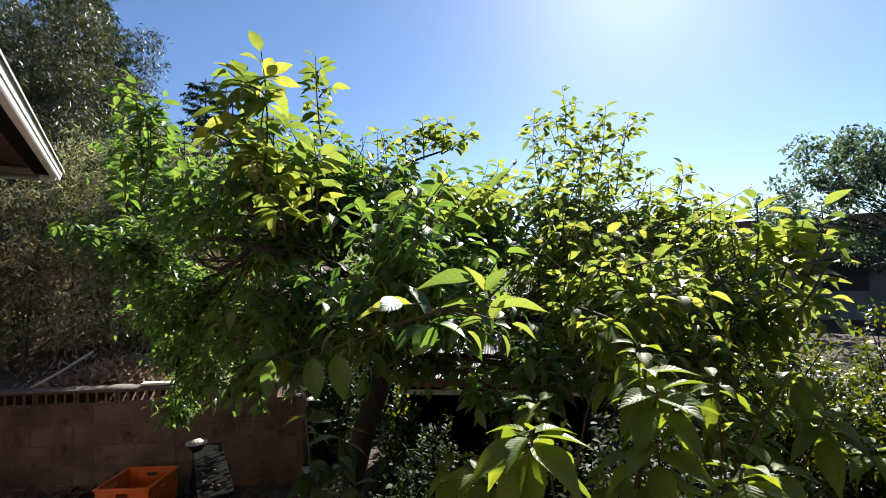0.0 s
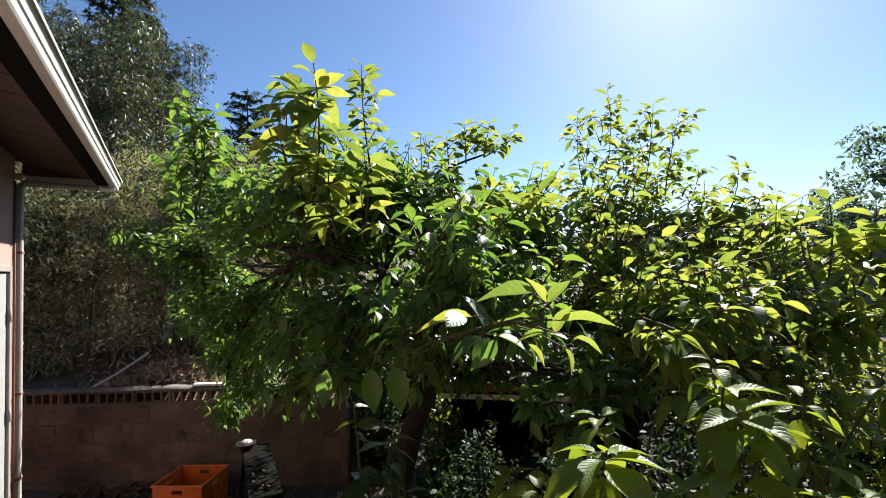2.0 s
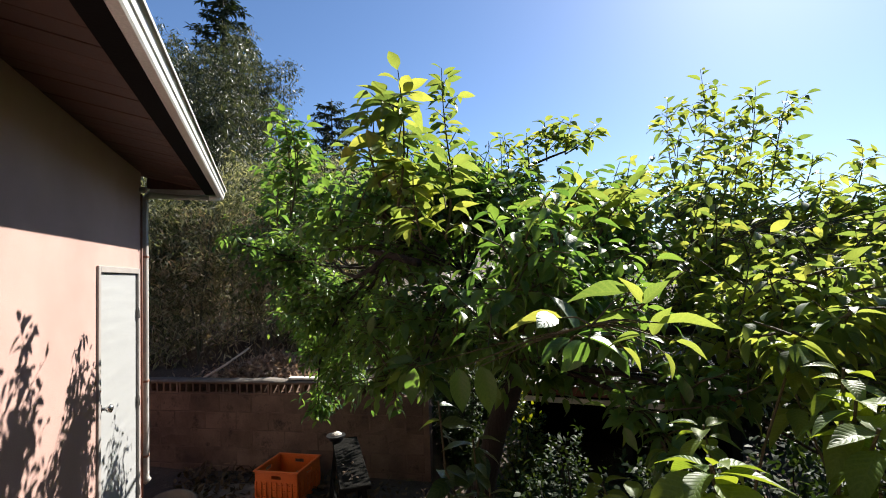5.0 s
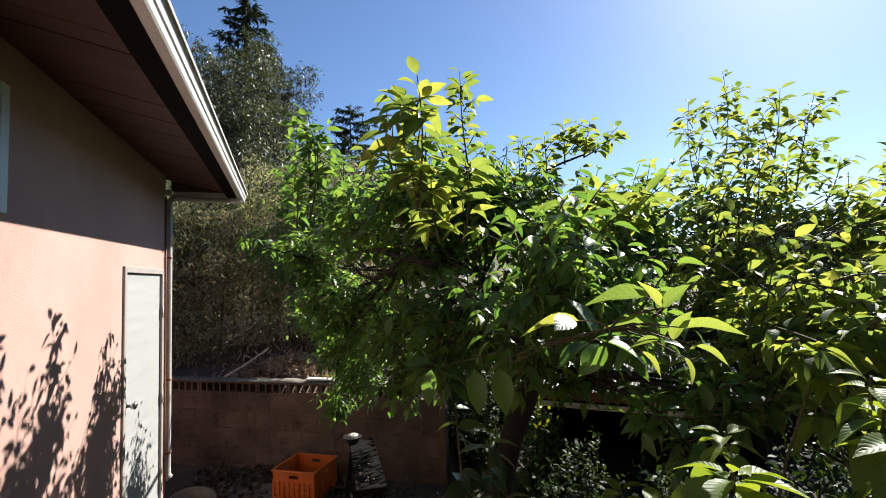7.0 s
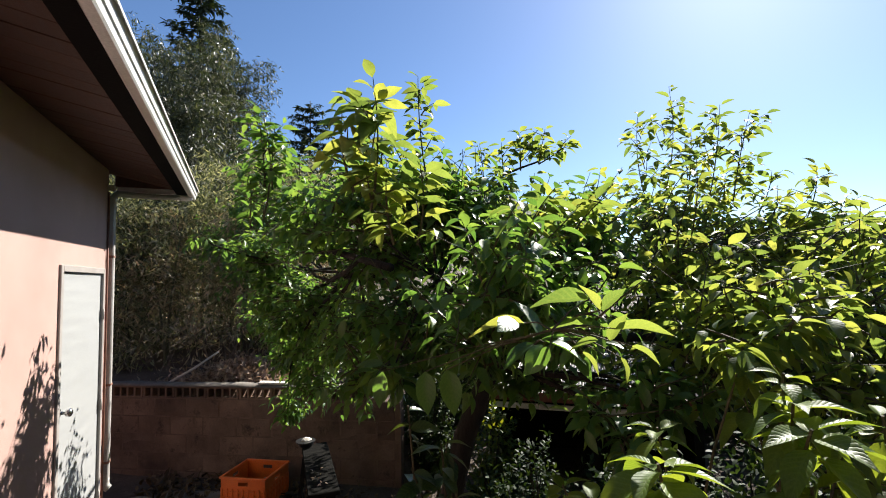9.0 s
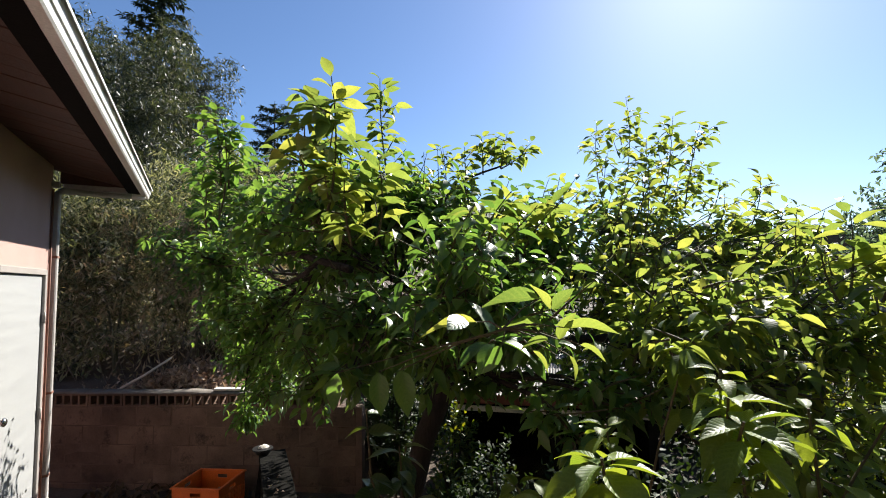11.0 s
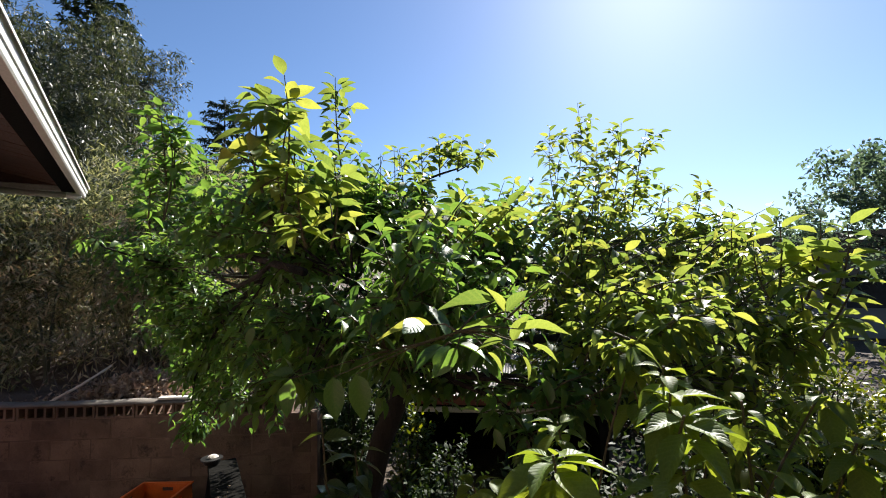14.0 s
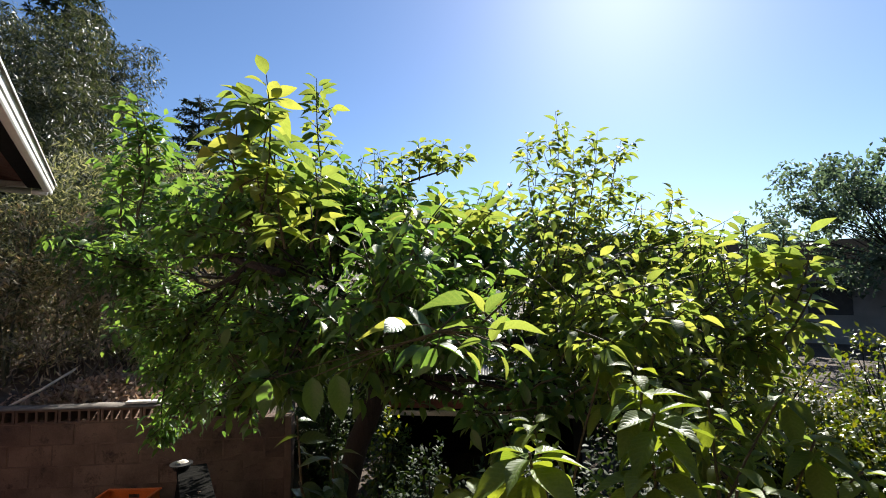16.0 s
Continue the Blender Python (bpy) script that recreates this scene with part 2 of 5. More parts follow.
WOODS = surface("far woods", (0.02, 0.035, 0.015), (0.06, 0.08, 0.03), 0.3, 2.0, 0.95, 0.8, distance=0.4)


# ---- building helpers ----
def link(name, bm, mat, parent=None, label="", smooth=False):
    me = bpy.data.meshes.new(name)
    bm.to_mesh(me)
    bm.free()
    me.materials.append(mat)
    if smooth:
        me.polygons.foreach_set("use_smooth", [True] * len(me.polygons))
    ob = new(name, me)
    if parent:
        ob.parent = parent
    if label:
        ob["label"] = label
    return ob


def part(name, bm, mat, parent, label="", smooth=False):
    return link(name, bm, mat, parent, label, smooth)


def empty(name, m=None):
    ob = new(name)
    ob.empty_display_size = 0.1
    if m is not None:
        ob.matrix_basis = m
    return ob


def box(bm, lo, hi, bevel=0.0, m=None):
    c = [(a + b) / 2 for a, b in zip(lo, hi)]
    s = [b - a for a, b in zip(lo, hi)]
    geo = bmesh.ops.create_cube(bm, size=1.0, matrix=Matrix.Translation(c) @ Matrix.Diagonal((*s, 1)))
    vs = geo["verts"]
    if bevel:
        es = list({e for v in vs for e in v.link_edges})
        r = bmesh.ops.bevel(bm, geom=es, offset=bevel, segments=1, affect="EDGES", clamp_overlap=True)
        vs = list({v for v in r["verts"]} | {v for v in vs if v.is_valid})
    if m is not None:
        bmesh.ops.transform(bm, matrix=m, verts=[v for v in vs if v.is_valid])
    return bm


def boxed(lo, hi, bevel=0.0, m=None):
    return box(bmesh.new(), lo, hi, bevel, m)


def tube(bm, pts, radii, sides=8, cap=True):
    """A tapered tube along points."""
    rings = []
    side = None
    for i, p in enumerate(pts):
        a, b = pts[max(i - 1, 0)], pts[min(i + 1, len(pts) - 1)]
        d = (Vector(b) - Vector(a)).normalized()
        if side is None:
            side = d.orthogonal().normalized()
        side = (side - d * side.dot(d)).normalized()
        up = d.cross(side)
        rings.append([bm.verts.new(Vector(p) + (side * math.cos(k * math.tau / sides) + up * math.sin(k * math.tau / sides)) * radii[i]) for k in range(sides)])
    for r0, r1 in zip(rings, rings[1:]):
        for k in range(sides):
            bm.faces.new((r0[k], r0[(k + 1) % sides], r1[(k + 1) % sides], r1[k]))
    if cap:
        bm.faces.new(rings[0][::-1])
        bm.faces.new(rings[-1])
    return bm


def bent(a, b, rng, n=6, sag=0.1):
    """Points from a to b with a random bow."""
    a, b = Vector(a), Vector(b)
    off = Vector((rng.uniform(-1, 1), rng.uniform(-1, 1), rng.uniform(-0.3, 1))) * sag * (b - a).length
    return [a.lerp(b, i / n) + off * 4 * (i / n) * (1 - i / n) for i in range(n + 1)]


def blade(stations, across, length, width, fold=0.25, droop=0.25, point=1.25, base=0.6, wave=0.0, heel=0.9):
    """One leaf along +y, upper side +z: vertices, faces, uv per vertex."""
    vs, uv, fs = [], [], []
    for i in range(stations + 1):
        s = i / stations
        w = width * 0.5 * (math.sin(math.pi * s ** base) ** (heel if s < 0.45 else point))
        w = max(w, 0.004 * width)
        for j in range(across + 1):
            u = j / across * 2 - 1
            z = fold * abs(u) * w - droop * length * s * s + wave * width * math.sin(s * 9 + u * 2) * abs(u)
            vs.append((u * w, s * length, z))
            uv.append((j / across, s))
    k = across + 1
    for i in range(stations):
        for j in range(across):
            fs.append((i * k + j, i * k + j + 1, (i + 1) * k + j + 1, (i + 1) * k + j))
    return np.array(vs, dtype=np.float32), np.array(fs, dtype=np.int32), np.array(uv, dtype=np.float32)


def blade_mesh(name, b, mat):
    vs, fs, uv = b
    me = bpy.data.meshes.new(name)
    me.from_pydata(vs.tolist(), [], fs.tolist())
    layer = me.uv_layers.new(name="UVMap")
    layer.data.foreach_set("uv", uv[fs.ravel()].ravel())
    me.polygons.foreach_set("use_smooth", [True] * len(me.polygons))
    me.materials.append(mat)
    return me


def cloud(name, b, frames, mat, parent=None, label=""):
    """Many leaves joined: frames are (origin, along, upper side, size) rows."""
    vs, fs, uv = b
    n, nv = len(frames), len(vs)
    o = np.array([f[0] for f in frames], dtype=np.float32)
    y = np.array([f[1] for f in frames], dtype=np.float32)
    z = np.array([f[2] for f in frames], dtype=np.float32)
    s = np.array([f[3] for f in frames], dtype=np.float32)
    y /= np.linalg.norm(y, axis=1, keepdims=True) + 1e-9
    x = np.cross(y, z)
    x /= np.linalg.norm(x, axis=1, keepdims=True) + 1e-9
    z = np.cross(x, y)
    co = o[:, None] + s[:, None, None] * (vs[None, :, :1] * x[:, None] + vs[None, :, 1:2] * y[:, None] + vs[None, :, 2:] * z[:, None])
    faces = (fs[None] + (np.arange(n, dtype=np.int32) * nv)[:, None, None]).reshape(-1, fs.shape[1])
    me = bpy.data.meshes.new(name)
    me.vertices.add(n * nv)
    me.vertices.foreach_set("co", co.ravel())
    me.loops.add(faces.size)
    me.loops.foreach_set("vertex_index", faces.ravel())
    me.polygons.add(len(faces))
    me.polygons.foreach_set("loop_start", np.arange(0, faces.size, fs.shape[1], dtype=np.int32))
    me.polygons.foreach_set("use_smooth", np.ones(len(faces), dtype=bool))
    layer = me.uv_layers.new(name="UVMap")
    layer.data.foreach_set("uv", np.tile(uv[fs.ravel()], (n, 1)).ravel())
    me.update(calc_edges=True)
    me.materials.append(mat)
    ob = new(name, me)
    if parent:
        ob.parent = parent
    if label:
        ob["label"] = label
    ob["kind"] = "stuff"
    return ob


def unit(rng):
    while True:
        v = Vector((rng.uniform(-1, 1), rng.uniform(-1, 1), rng.uniform(-1, 1)))
        if 0.05 < v.length < 1:
            return v.normalized()

# ---- ground ----
WALL_TURN = -31.0
WALL = pose(-1.39, 6.50, 0, 0, 0, WALL_TURN)
WALL_LEFT, WALL_RIGHT = -1.6, 3.40
GROUND = -0.30
LAND = WALL.inverted()


def smooth_step(a, b, x):
    x = min(max((x - a) / (b - a), 0.0), 1.0)
    return x * x * (3 - 2 * x)


def land_height(x, y):
    """Yard level; behind the block wall the soil stands almost at its top and climbs; hills far off."""
    p = LAND @ Vector((x, y, 0))
    u, v = p.x, p.y
    raised = smooth_step(0.03, 0.12, v) * (1 - smooth_step(3.20, 3.38, u))
    near = math.exp(-((x * x + y * y) / 900.0))
    h = GROUND + 0.03 * noise.noise((x * 0.9, y * 0.9, 0.3)) * (1 if v < 0 else 2)
    h += raised * (0.95 + (0.05 + 0.30 * (1 - smooth_step(-0.5, 3.0, u))) * max(min(v, 14) - 1.2, 0) + 0.10 * noise.noise((x * 1.3, y * 1.3, 4.0)))
    return h


def steps(fine, near, far, growth):
    out, x, d = [0.0], 0.0, fine
    while x < far:
        if x > near:
            d *= growth
        x += d
        out.append(x)
    return out


bm = bmesh.new()
us = [-a for a in steps(0.22, 7, 1500, 1.3)][:0:-1] + steps(0.22, 8, 1500, 1.3)
vs_ = [-a + 0.03 for a in steps(0.22, 8, 1500, 1.3)][::-1] + [a + 0.12 for a in steps(0.22, 8, 1500, 1.3)]
grid = []
for u in us:
    col = []
    for v in vs_:
        p = WALL @ Vector((u, v, 0))
        col.append(bm.verts.new((p.x, p.y, land_height(p.x, p.y))))
    grid.append(col)
for c0, c1 in zip(grid, grid[1:]):
    for j in range(len(vs_) - 1):
        bm.faces.new((c0[j], c1[j], c1[j + 1], c0[j + 1]))
ground = tagged(link("ground", bm, SOIL, smooth=True), "bare brown garden soil with fallen leaves", "ground", kind="structure")

# ---- wooded hills far off ----
bm = bmesh.new()
hrows = []
for k in range(9):
    r = 110 + 14 * k
    line = []
    for i in range(241):
        a = -100 + i
        rise = 13.4 - 9.6 * smooth_step(20, 47, a) - 6.0 * (1 - smooth_step(-70, -20, a))
        top = 208 * math.tan(radians(rise)) + 2.0
        x, yv = r * math.sin(radians(a)), r * math.cos(radians(a))
        h = top * smooth_step(0, 7, k) + (1.6 * noise.noise((x * 0.22, yv * 0.22, 0)) + 1.2 * noise.noise((x * 0.5, yv * 0.5, 3))) * (0.3 if k < 1 else 1)
        line.append(bm.verts.new((x, yv, h - 1.5)))
    hrows.append(line)
for c0, c1 in zip(hrows, hrows[1:]):
    for i in range(240):
        bm.faces.new((c0[i], c0[i + 1], c1[i + 1], c1[i]))
hill = tagged(link("backdrop", bm, WOODS), "dark wooded hillside far behind the garden", "hill", kind="structure")

# ---- house ----
WX, CORNER, EAVE = -1.11, 4.90, 2.77
EAVE_END, WALL_HEAD = 5.19, EAVE + 0.14
# the eave runs slightly askew to the wall
SKEW = pose(-0.42, 2.3, EAVE, 0, 0, 0.9) @ pose(0.42, -2.3, 0)
DOOR_Y0, DOOR_Y1, DOOR_TOP = 3.765, 4.80, 2.00
WIN_Y0, WIN_Y1, WIN_Z0, WIN_Z1 = 1.05, 2.34, 2.17, 2.70
BACK = -4.0

wall_east = tagged(empty("wall_east", pose(WX, 0, 0)), "peach stucco house wall partly shaded by the eave", "wall", kind="structure")
for lo, hi in (((-0.2, BACK, GROUND - 0.2), (0, WIN_Y0, WALL_HEAD)), ((-0.2, WIN_Y0, GROUND - 0.2), (0, WIN_Y1, WIN_Z0)), ((-0.2, WIN_Y0, WIN_Z1), (0, WIN_Y1, WALL_HEAD)),
               ((-0.2, WIN_Y1, GROUND - 0.2), (0, DOOR_Y0, WALL_HEAD)), ((-0.2, DOOR_Y0, DOOR_TOP), (0, DOOR_Y1, WALL_HEAD)), ((-0.2, DOOR_Y1, GROUND - 0.2), (0, CORNER, WALL_HEAD)),
               ((-0.2, DOOR_Y0, GROUND - 0.2), (0, DOOR_Y1, GROUND + 0.12))):
    part("wall_panel", boxed(lo, hi), STUCCO, wall_east)
wall_north = tagged(link("wall_north", boxed((-6.0, CORNER - 0.2, GROUND - 0.2), (WX - 0.2, CORNER, WALL_HEAD)), STUCCO), "peach stucco end wall of the house", "wall", kind="structure")
wall_west = tagged(link("wall_west", boxed((-6.2, BACK, GROUND - 0.2), (-6.0, CORNER, WALL_HEAD)), STUCCO), "peach stucco back wall of the house", "wall", kind="structure")
wall_south = tagged(link("wall_south", boxed((-6.0, BACK - 0.2, GROUND - 0.2), (WX, BACK, WALL_HEAD)), STUCCO), "peach stucco rear end wall of the house", "wall", kind="structure")
tagged(link("floor", boxed((-6.0, BACK, GROUND), (WX - 0.2, CORNER - 0.2, GROUND + 0.1)), MORTAR), "plain concrete floor inside the house", "floor", kind="structure")

# soffit boards under the eave, run across it and rise towards the wall
soffit = tagged(empty("soffit", SKEW), "dark brown wooden boards under the eave", "soffit", kind="structure")
SOFFIT_X0, SOFFIT_X1, SOFFIT_RISE = WX - 0.08, -0.577, 0.115
rng = random.Random(4)
planks = []
for k in range(4):
    board = boxed((SOFFIT_X0, 0, 0), (SOFFIT_X1, 0.1432 - 0.0008 * k, 0.016), 0.0025)
    for v in board.verts:
        v.co.z += SOFFIT_RISE * (SOFFIT_X1 - v.co.x) / (SOFFIT_X1 - WX)
    bme = bpy.data.meshes.new("plank")
    board.to_mesh(bme)
    board.free()
    bme.materials.append(SOFFIT)
    planks.append(bme)
y = BACK
while y + 0.145 < EAVE_END - 0.01:
    ob = new("plank", planks[rng.randrange(4)])
    ob.parent = soffit
    ob.location = (0, y, rng.uniform(0.0, 0.004))
    y += 0.145

house_roof = tagged(empty("roof", pose(0, 0, EAVE)), "low brown metal roof of the house", "roof", kind="structure")
bm = bmesh.new()
prof = [(-0.60, 0.16), (-3.6, 1.35), (-6.7, 0.16), (-6.7, 0.06), (-3.6, 1.25), (-0.60, 0.06)]
rings = [[bm.verts.new((x, yy, z + 0.02)) for x, z in prof] for yy in (BACK - 0.3, EAVE_END + 0.02)]
for k in range(len(prof)):
    a, b = k, (k + 1) % len(prof)
    bm.faces.new((rings[0][a], rings[0][b], rings[1][b], rings[1][a]))
for ring in (rings[0], rings[1][::-1]):
    bm.faces.new((ring[0], ring[1], ring[4], ring[5]))
    bm.faces.new((ring[1], ring[2], ring[3], ring[4]))
part("roof_slab", bm, ROOFTILE, house_roof)
part("gable", boxed((-6.1, CORNER - 0.2, 0.144), (-1.2, CORNER - 0.05, 0.22)), STUCCO, house_roof)
fascia = tagged(link("fascia", boxed((-0.574, BACK - 0.3, -0.035), (-0.470, EAVE_END + 0.02, 0.13), 0.004), FASCIA), "dark fascia board along the eave", "fascia", kind="structure")
fascia.matrix_basis = SKEW
trim = tagged(link("trim", boxed((WX + 0.05, EAVE_END - 0.012, -0.036), (-0.577, EAVE_END + 0.024, 0.012), 0.006), PIPE), "beige metal trim closing the eave end", "trim", kind="structure")
trim.matrix_basis = SKEW
eave_end = tagged(link("eave_end", boxed((WX + 0.03, EAVE_END - 0.006, 0.014), (-0.577, EAVE_END + 0.012, 0.14), 0.003), SOFFIT), "brown board closing the eave end", "trim", kind="structure")
eave_end.matrix_basis = SKEW

# gutter: open trough with a rolled lip
gutter = tagged(empty("gutter", SKEW), "white painted metal eaves gutter with end cap", "gutter", kind="structure")
inner = [(-0.468, 0.06), (-0.468, -0.046), (-0.462, -0.054), (-0.424, -0.054), (-0.417, -0.046), (-0.413, -0.020), (-0.406, -0.016), (-0.403, 0.004), (-0.398, 0.030), (-0.391, 0.040), (-0.383, 0.034), (-0.385, 0.022)]
GUTTER_END = 5.36
bm = bmesh.new()
thick = 0.004
loop = inner + [(x - thick * 0.7, z + thick) for x, z in inner[::-1]]
ra = [bm.verts.new((x, BACK - 0.3, z)) for x, z in loop]
rb = [bm.verts.new((x, GUTTER_END, z)) for x, z in loop]
for k in range(len(loop)):
    j = (k + 1) % len(loop)
    bm.faces.new((ra[k], ra[j], rb[j], rb[k]))
trough = part("trough", bm, GUTTER, gutter)
bm = bmesh.new()
bm.faces.new([bm.verts.new((x, GUTTER_END + 0.002, z)) for x, z in inner[:10]])
geo = bmesh.ops.extrude_face_region(bm, geom=bm.faces[:])
bmesh.ops.translate(bm, vec=(0, 0.006, 0), verts=[v for v in geo["geom"] if isinstance(v, bmesh.types.BMVert)])
part("end_cap", bm, GUTTER, gutter)
part("outlet", tube(bmesh.new(), [(-0.452, 5.205, -0.050), (-0.452, 5.205, -0.064), (-0.475, 5.20, -0.068), (-0.54, 5.20, -0.064)], [0.024, 0.025, 0.026, 0.026], 10), GUTTER, gutter, "white elbow under the gutter", True)
yy = BACK
while yy < CORNER:
    part("bracket", boxed((-0.466, yy, 0.026), (-0.404, yy + 0.02, 0.030)), GUTTER, trough)
    yy += 0.9

# downpipe on the corner
downpipe = tagged(empty("downpipe", pose(WX + 0.018, CORNER + 0.034, 0)), "greyed white square downpipe on the house corner", "downpipe")
pipe = part("pipe", boxed((-0.03, -0.03, 0.16), (0.03, 0.03, EAVE - 0.12), 0.008), PIPE, downpipe)
part("neck", tube(bmesh.new(), [(0, 0, EAVE - 0.14), (0.02, 0.08, EAVE - 0.078), (0.28, 0.24, EAVE - 0.068), (0.50, 0.27, EAVE - 0.062)], [0.03, 0.03, 0.026, 0.026], 10), PIPE, downpipe, smooth=True)
part("elbow", tube(bmesh.new(), [(0, 0, 0.19), (0.0, 0.0, 0.15), (0.012, -0.004, 0.12), (0.03, -0.01, 0.105)], [0.034, 0.034, 0.033, 0.032], 10), PIPE, downpipe, "chipped white elbow at the foot", True)
for z in (2.10, 0.98, 0.32):
    part("bracket", boxed((-0.04, -0.034, z), (0.034, 0.034, z + 0.02), 0.003), RUST, pipe, "rust-brown strap")
cable = tagged(link("cable", tube(bmesh.new(), [(WX + 0.012, CORNER - 0.030, 0.0), (WX + 0.014, CORNER - 0.034, 0.9), (WX + 0.012, CORNER - 0.030, 1.7), (WX + 0.012, CORNER - 0.030, 2.68)], [0.009] * 4, 6), RUST, smooth=True), "thin dark brown cable clipped beside the downpipe", "cable")
tagged(link("clip", boxed((WX + 0.002, CORNER - 0.06, 2.69), (WX + 0.06, CORNER - 0.02, 2.74), 0.006), PIPE), "small white clip under the eave", "clip")

# door
door_1 = tagged(empty("door_1", pose(WX, DOOR_Y0, GROUND + 0.12)), "closed white steel door with textured panel", "door", kind="structure")
H, W = DOOR_TOP - GROUND - 0.12, DOOR_Y1 - DOOR_Y0
bm = bmesh.new()
box(bm, (-0.06, 0.0, 0), (0.016, 0.045, H), 0.003)
box(bm, (-0.06, W - 0.045, 0), (0.016, W, H), 0.003)
box(bm, (-0.06, 0.045, H - 0.045), (0.016, W - 0.045, H), 0.003)
part("door_frame", bm, FRAME, door_1, "greyish painted steel frame")
leaf_door = part("door_leaf", boxed((-0.05, 0.049, 0.01), (-0.006, W - 0.049, H - 0.049), 0.004), DOOR, door_1)
knob = bmesh.new()
tube(knob, [(-0.006, 0.085, 1.20), (0.002, 0.085, 1.20)], [0.033, 0.030], 16)
tube(knob, [(0.002, 0.085, 1.20), (0.03, 0.085, 1.20), (0.04, 0.085, 1.20), (0.062, 0.085, 1.20), (0.072, 0.085, 1.20)], [0.012, 0.012, 0.026, 0.029, 0.016], 16)
part("knob", knob, CHROME, leaf_door, "round steel door knob", True)
for z in (0.25, 1.0, 1.75):
    part("hinge", tube(bmesh.new(), [(0.018, W - 0.047, z), (0.018, W - 0.047, z + 0.09)], [0.008, 0.008], 8), FRAME, leaf_door, smooth=True)

# window
window_1 = tagged(empty("window_1", pose(WX, WIN_Y0, WIN_Z0)), "sliding window in a pale blue frame", "window", kind="structure")
WW, WH = WIN_Y1 - WIN_Y0, WIN_Z1 - WIN_Z0
bm = bmesh.new()
for lo, hi in (((-0.09, 0, 0), (0.014, 0.06, WH)), ((-0.09, WW - 0.06, 0), (0.014, WW, WH)), ((-0.09, 0.06, WH - 0.06), (0.014, WW - 0.06, WH)), ((-0.09, 0.06, 0), (0.014, WW - 0.06, 0.06)), ((-0.07, WW / 2 - 0.03, 0.06), (-0.01, WW / 2 + 0.03, WH - 0.06))):
    box(bm, lo, hi, 0.003)
part("window_frame", bm, WINFRAME, window_1)
gm, gn, gl = material("window glass")
gb, go = gn.new("ShaderNodeBsdfPrincipled"), gn.new("ShaderNodeOutputMaterial")
gb.inputs["Base Color"].default_value, gb.inputs["Roughness"].default_value = (0.85, 0.92, 0.95, 1), 0.05
gb.inputs["Transmission Weight"].default_value = 1.0
gl.new(gb.outputs["BSDF"], go.inputs["Surface"])
for a in (0.06, WW / 2 + 0.03):
    pane = part("pane", boxed((-0.05, a, 0.06), (-0.045, a + WW / 2 - 0.09, WH - 0.06)), gm, window_1)

# plain wall, unseen behind the viewer, added to close the yard
wall_rear = tagged(link("wall_rear", boxed((WX, -1.9, GROUND - 0.2), (9.0, -1.7, 3.6)), NEARBLACK), "plain dark wall closing the yard", "wall", kind="structure")

# ---- garden wall of concrete blocks ----
wall_garden = tagged(empty("wall_garden", WALL), "low brown concrete block wall with a row of hollow blocks", "wall", kind="structure")
part("mortar_core", boxed((WALL_LEFT, 0.0035, GROUND - 0.25), (WALL_RIGHT, 0.138, 0.565)), MORTAR, wall_garden)
rng = random.Random(11)


def shared(name, bm, mat):
    me = bpy.data.meshes.new(name)
    bm.to_mesh(me)
    bm.free()
    me.materials.append(mat)
    return me


def rough_block(w, h, d, seed):
    """A block with chipped arrises."""
    r = random.Random(seed)
    b = boxed((0, 0, 0), (w, d, h), 0.007)
    for v in b.verts:
        v.co += Vector((r.uniform(-1, 1), r.uniform(-0.6, 0.6), r.uniform(-1, 1))) * 0.0035
    return b


full = [shared("block", rough_block(0.391, 0.194, 0.15, s), BLOCK) for s in range(5)]
half = [shared("block", rough_block(0.190, 0.194, 0.15, s + 9), BLOCK) for s in range(2)]
for row in range(5):
    z = 0.365 - 0.2 * row
    start = WALL_LEFT + (0.14 if row % 2 == 0 else -0.06)
    u = start
    while u + 0.39 <= WALL_RIGHT + 0.01:
        if u >= WALL_LEFT:
            ob = new("block", rng.choice(full))
            ob.parent = wall_garden
            ob.location = (u + 0.0045, rng.uniform(-0.004, 0.004), z + 0.003)
        u += 0.4
    if WALL_RIGHT - u > 0.19:
        ob = new("block", half[row % 2])
        ob.parent = wall_garden
        ob.location = (u + 0.006, 0, z + 0.004)

# hollow blocks on their side, three openings each
hb = bmesh.new()
W3, H3, D3 = 0.386, 0.13, 0.15
box(hb, (0, 0, 0), (W3, D3, 0.018), 0.003)
box(hb, (0, 0, H3 - 0.018), (W3, D3, H3), 0.003)
for i in range(5):
    x0 = (W3 - 0.026) * i / 4
    box(hb, (x0, 0.004, 0.018), (x0 + 0.026, D3, H3 - 0.018), 0.002)
hollow = shared("hollow_block", hb, BLOCK)
u = WALL_LEFT + 0.02
while u + 0.39 <= WALL_RIGHT:
    ob = new("hollow_block", hollow)
    ob.parent = wall_garden
    ob.location = (u, rng.uniform(-0.003, 0.003), 0.567)
    u += 0.394
# uneven mortar coping
bm = bmesh.new()
n = 60
rows_ = []
for i in range(n + 1):
    u = WALL_LEFT + (WALL_RIGHT - WALL_LEFT) * i / n
    t1, t2 = 0.008 * noise.noise((u * 4, 0, 0)), 0.012 * noise.noise((u * 3, 5, 0))
    rows_.append([bm.verts.new((u, vv, zz)) for vv, zz in ((-0.012 + t1, 0.699), (-0.014 + t1, 0.706), (-0.002 + t1, 0.716 + t2), (0.152, 0.718 + t2), (0.164, 0.706), (0.16, 0.699))])
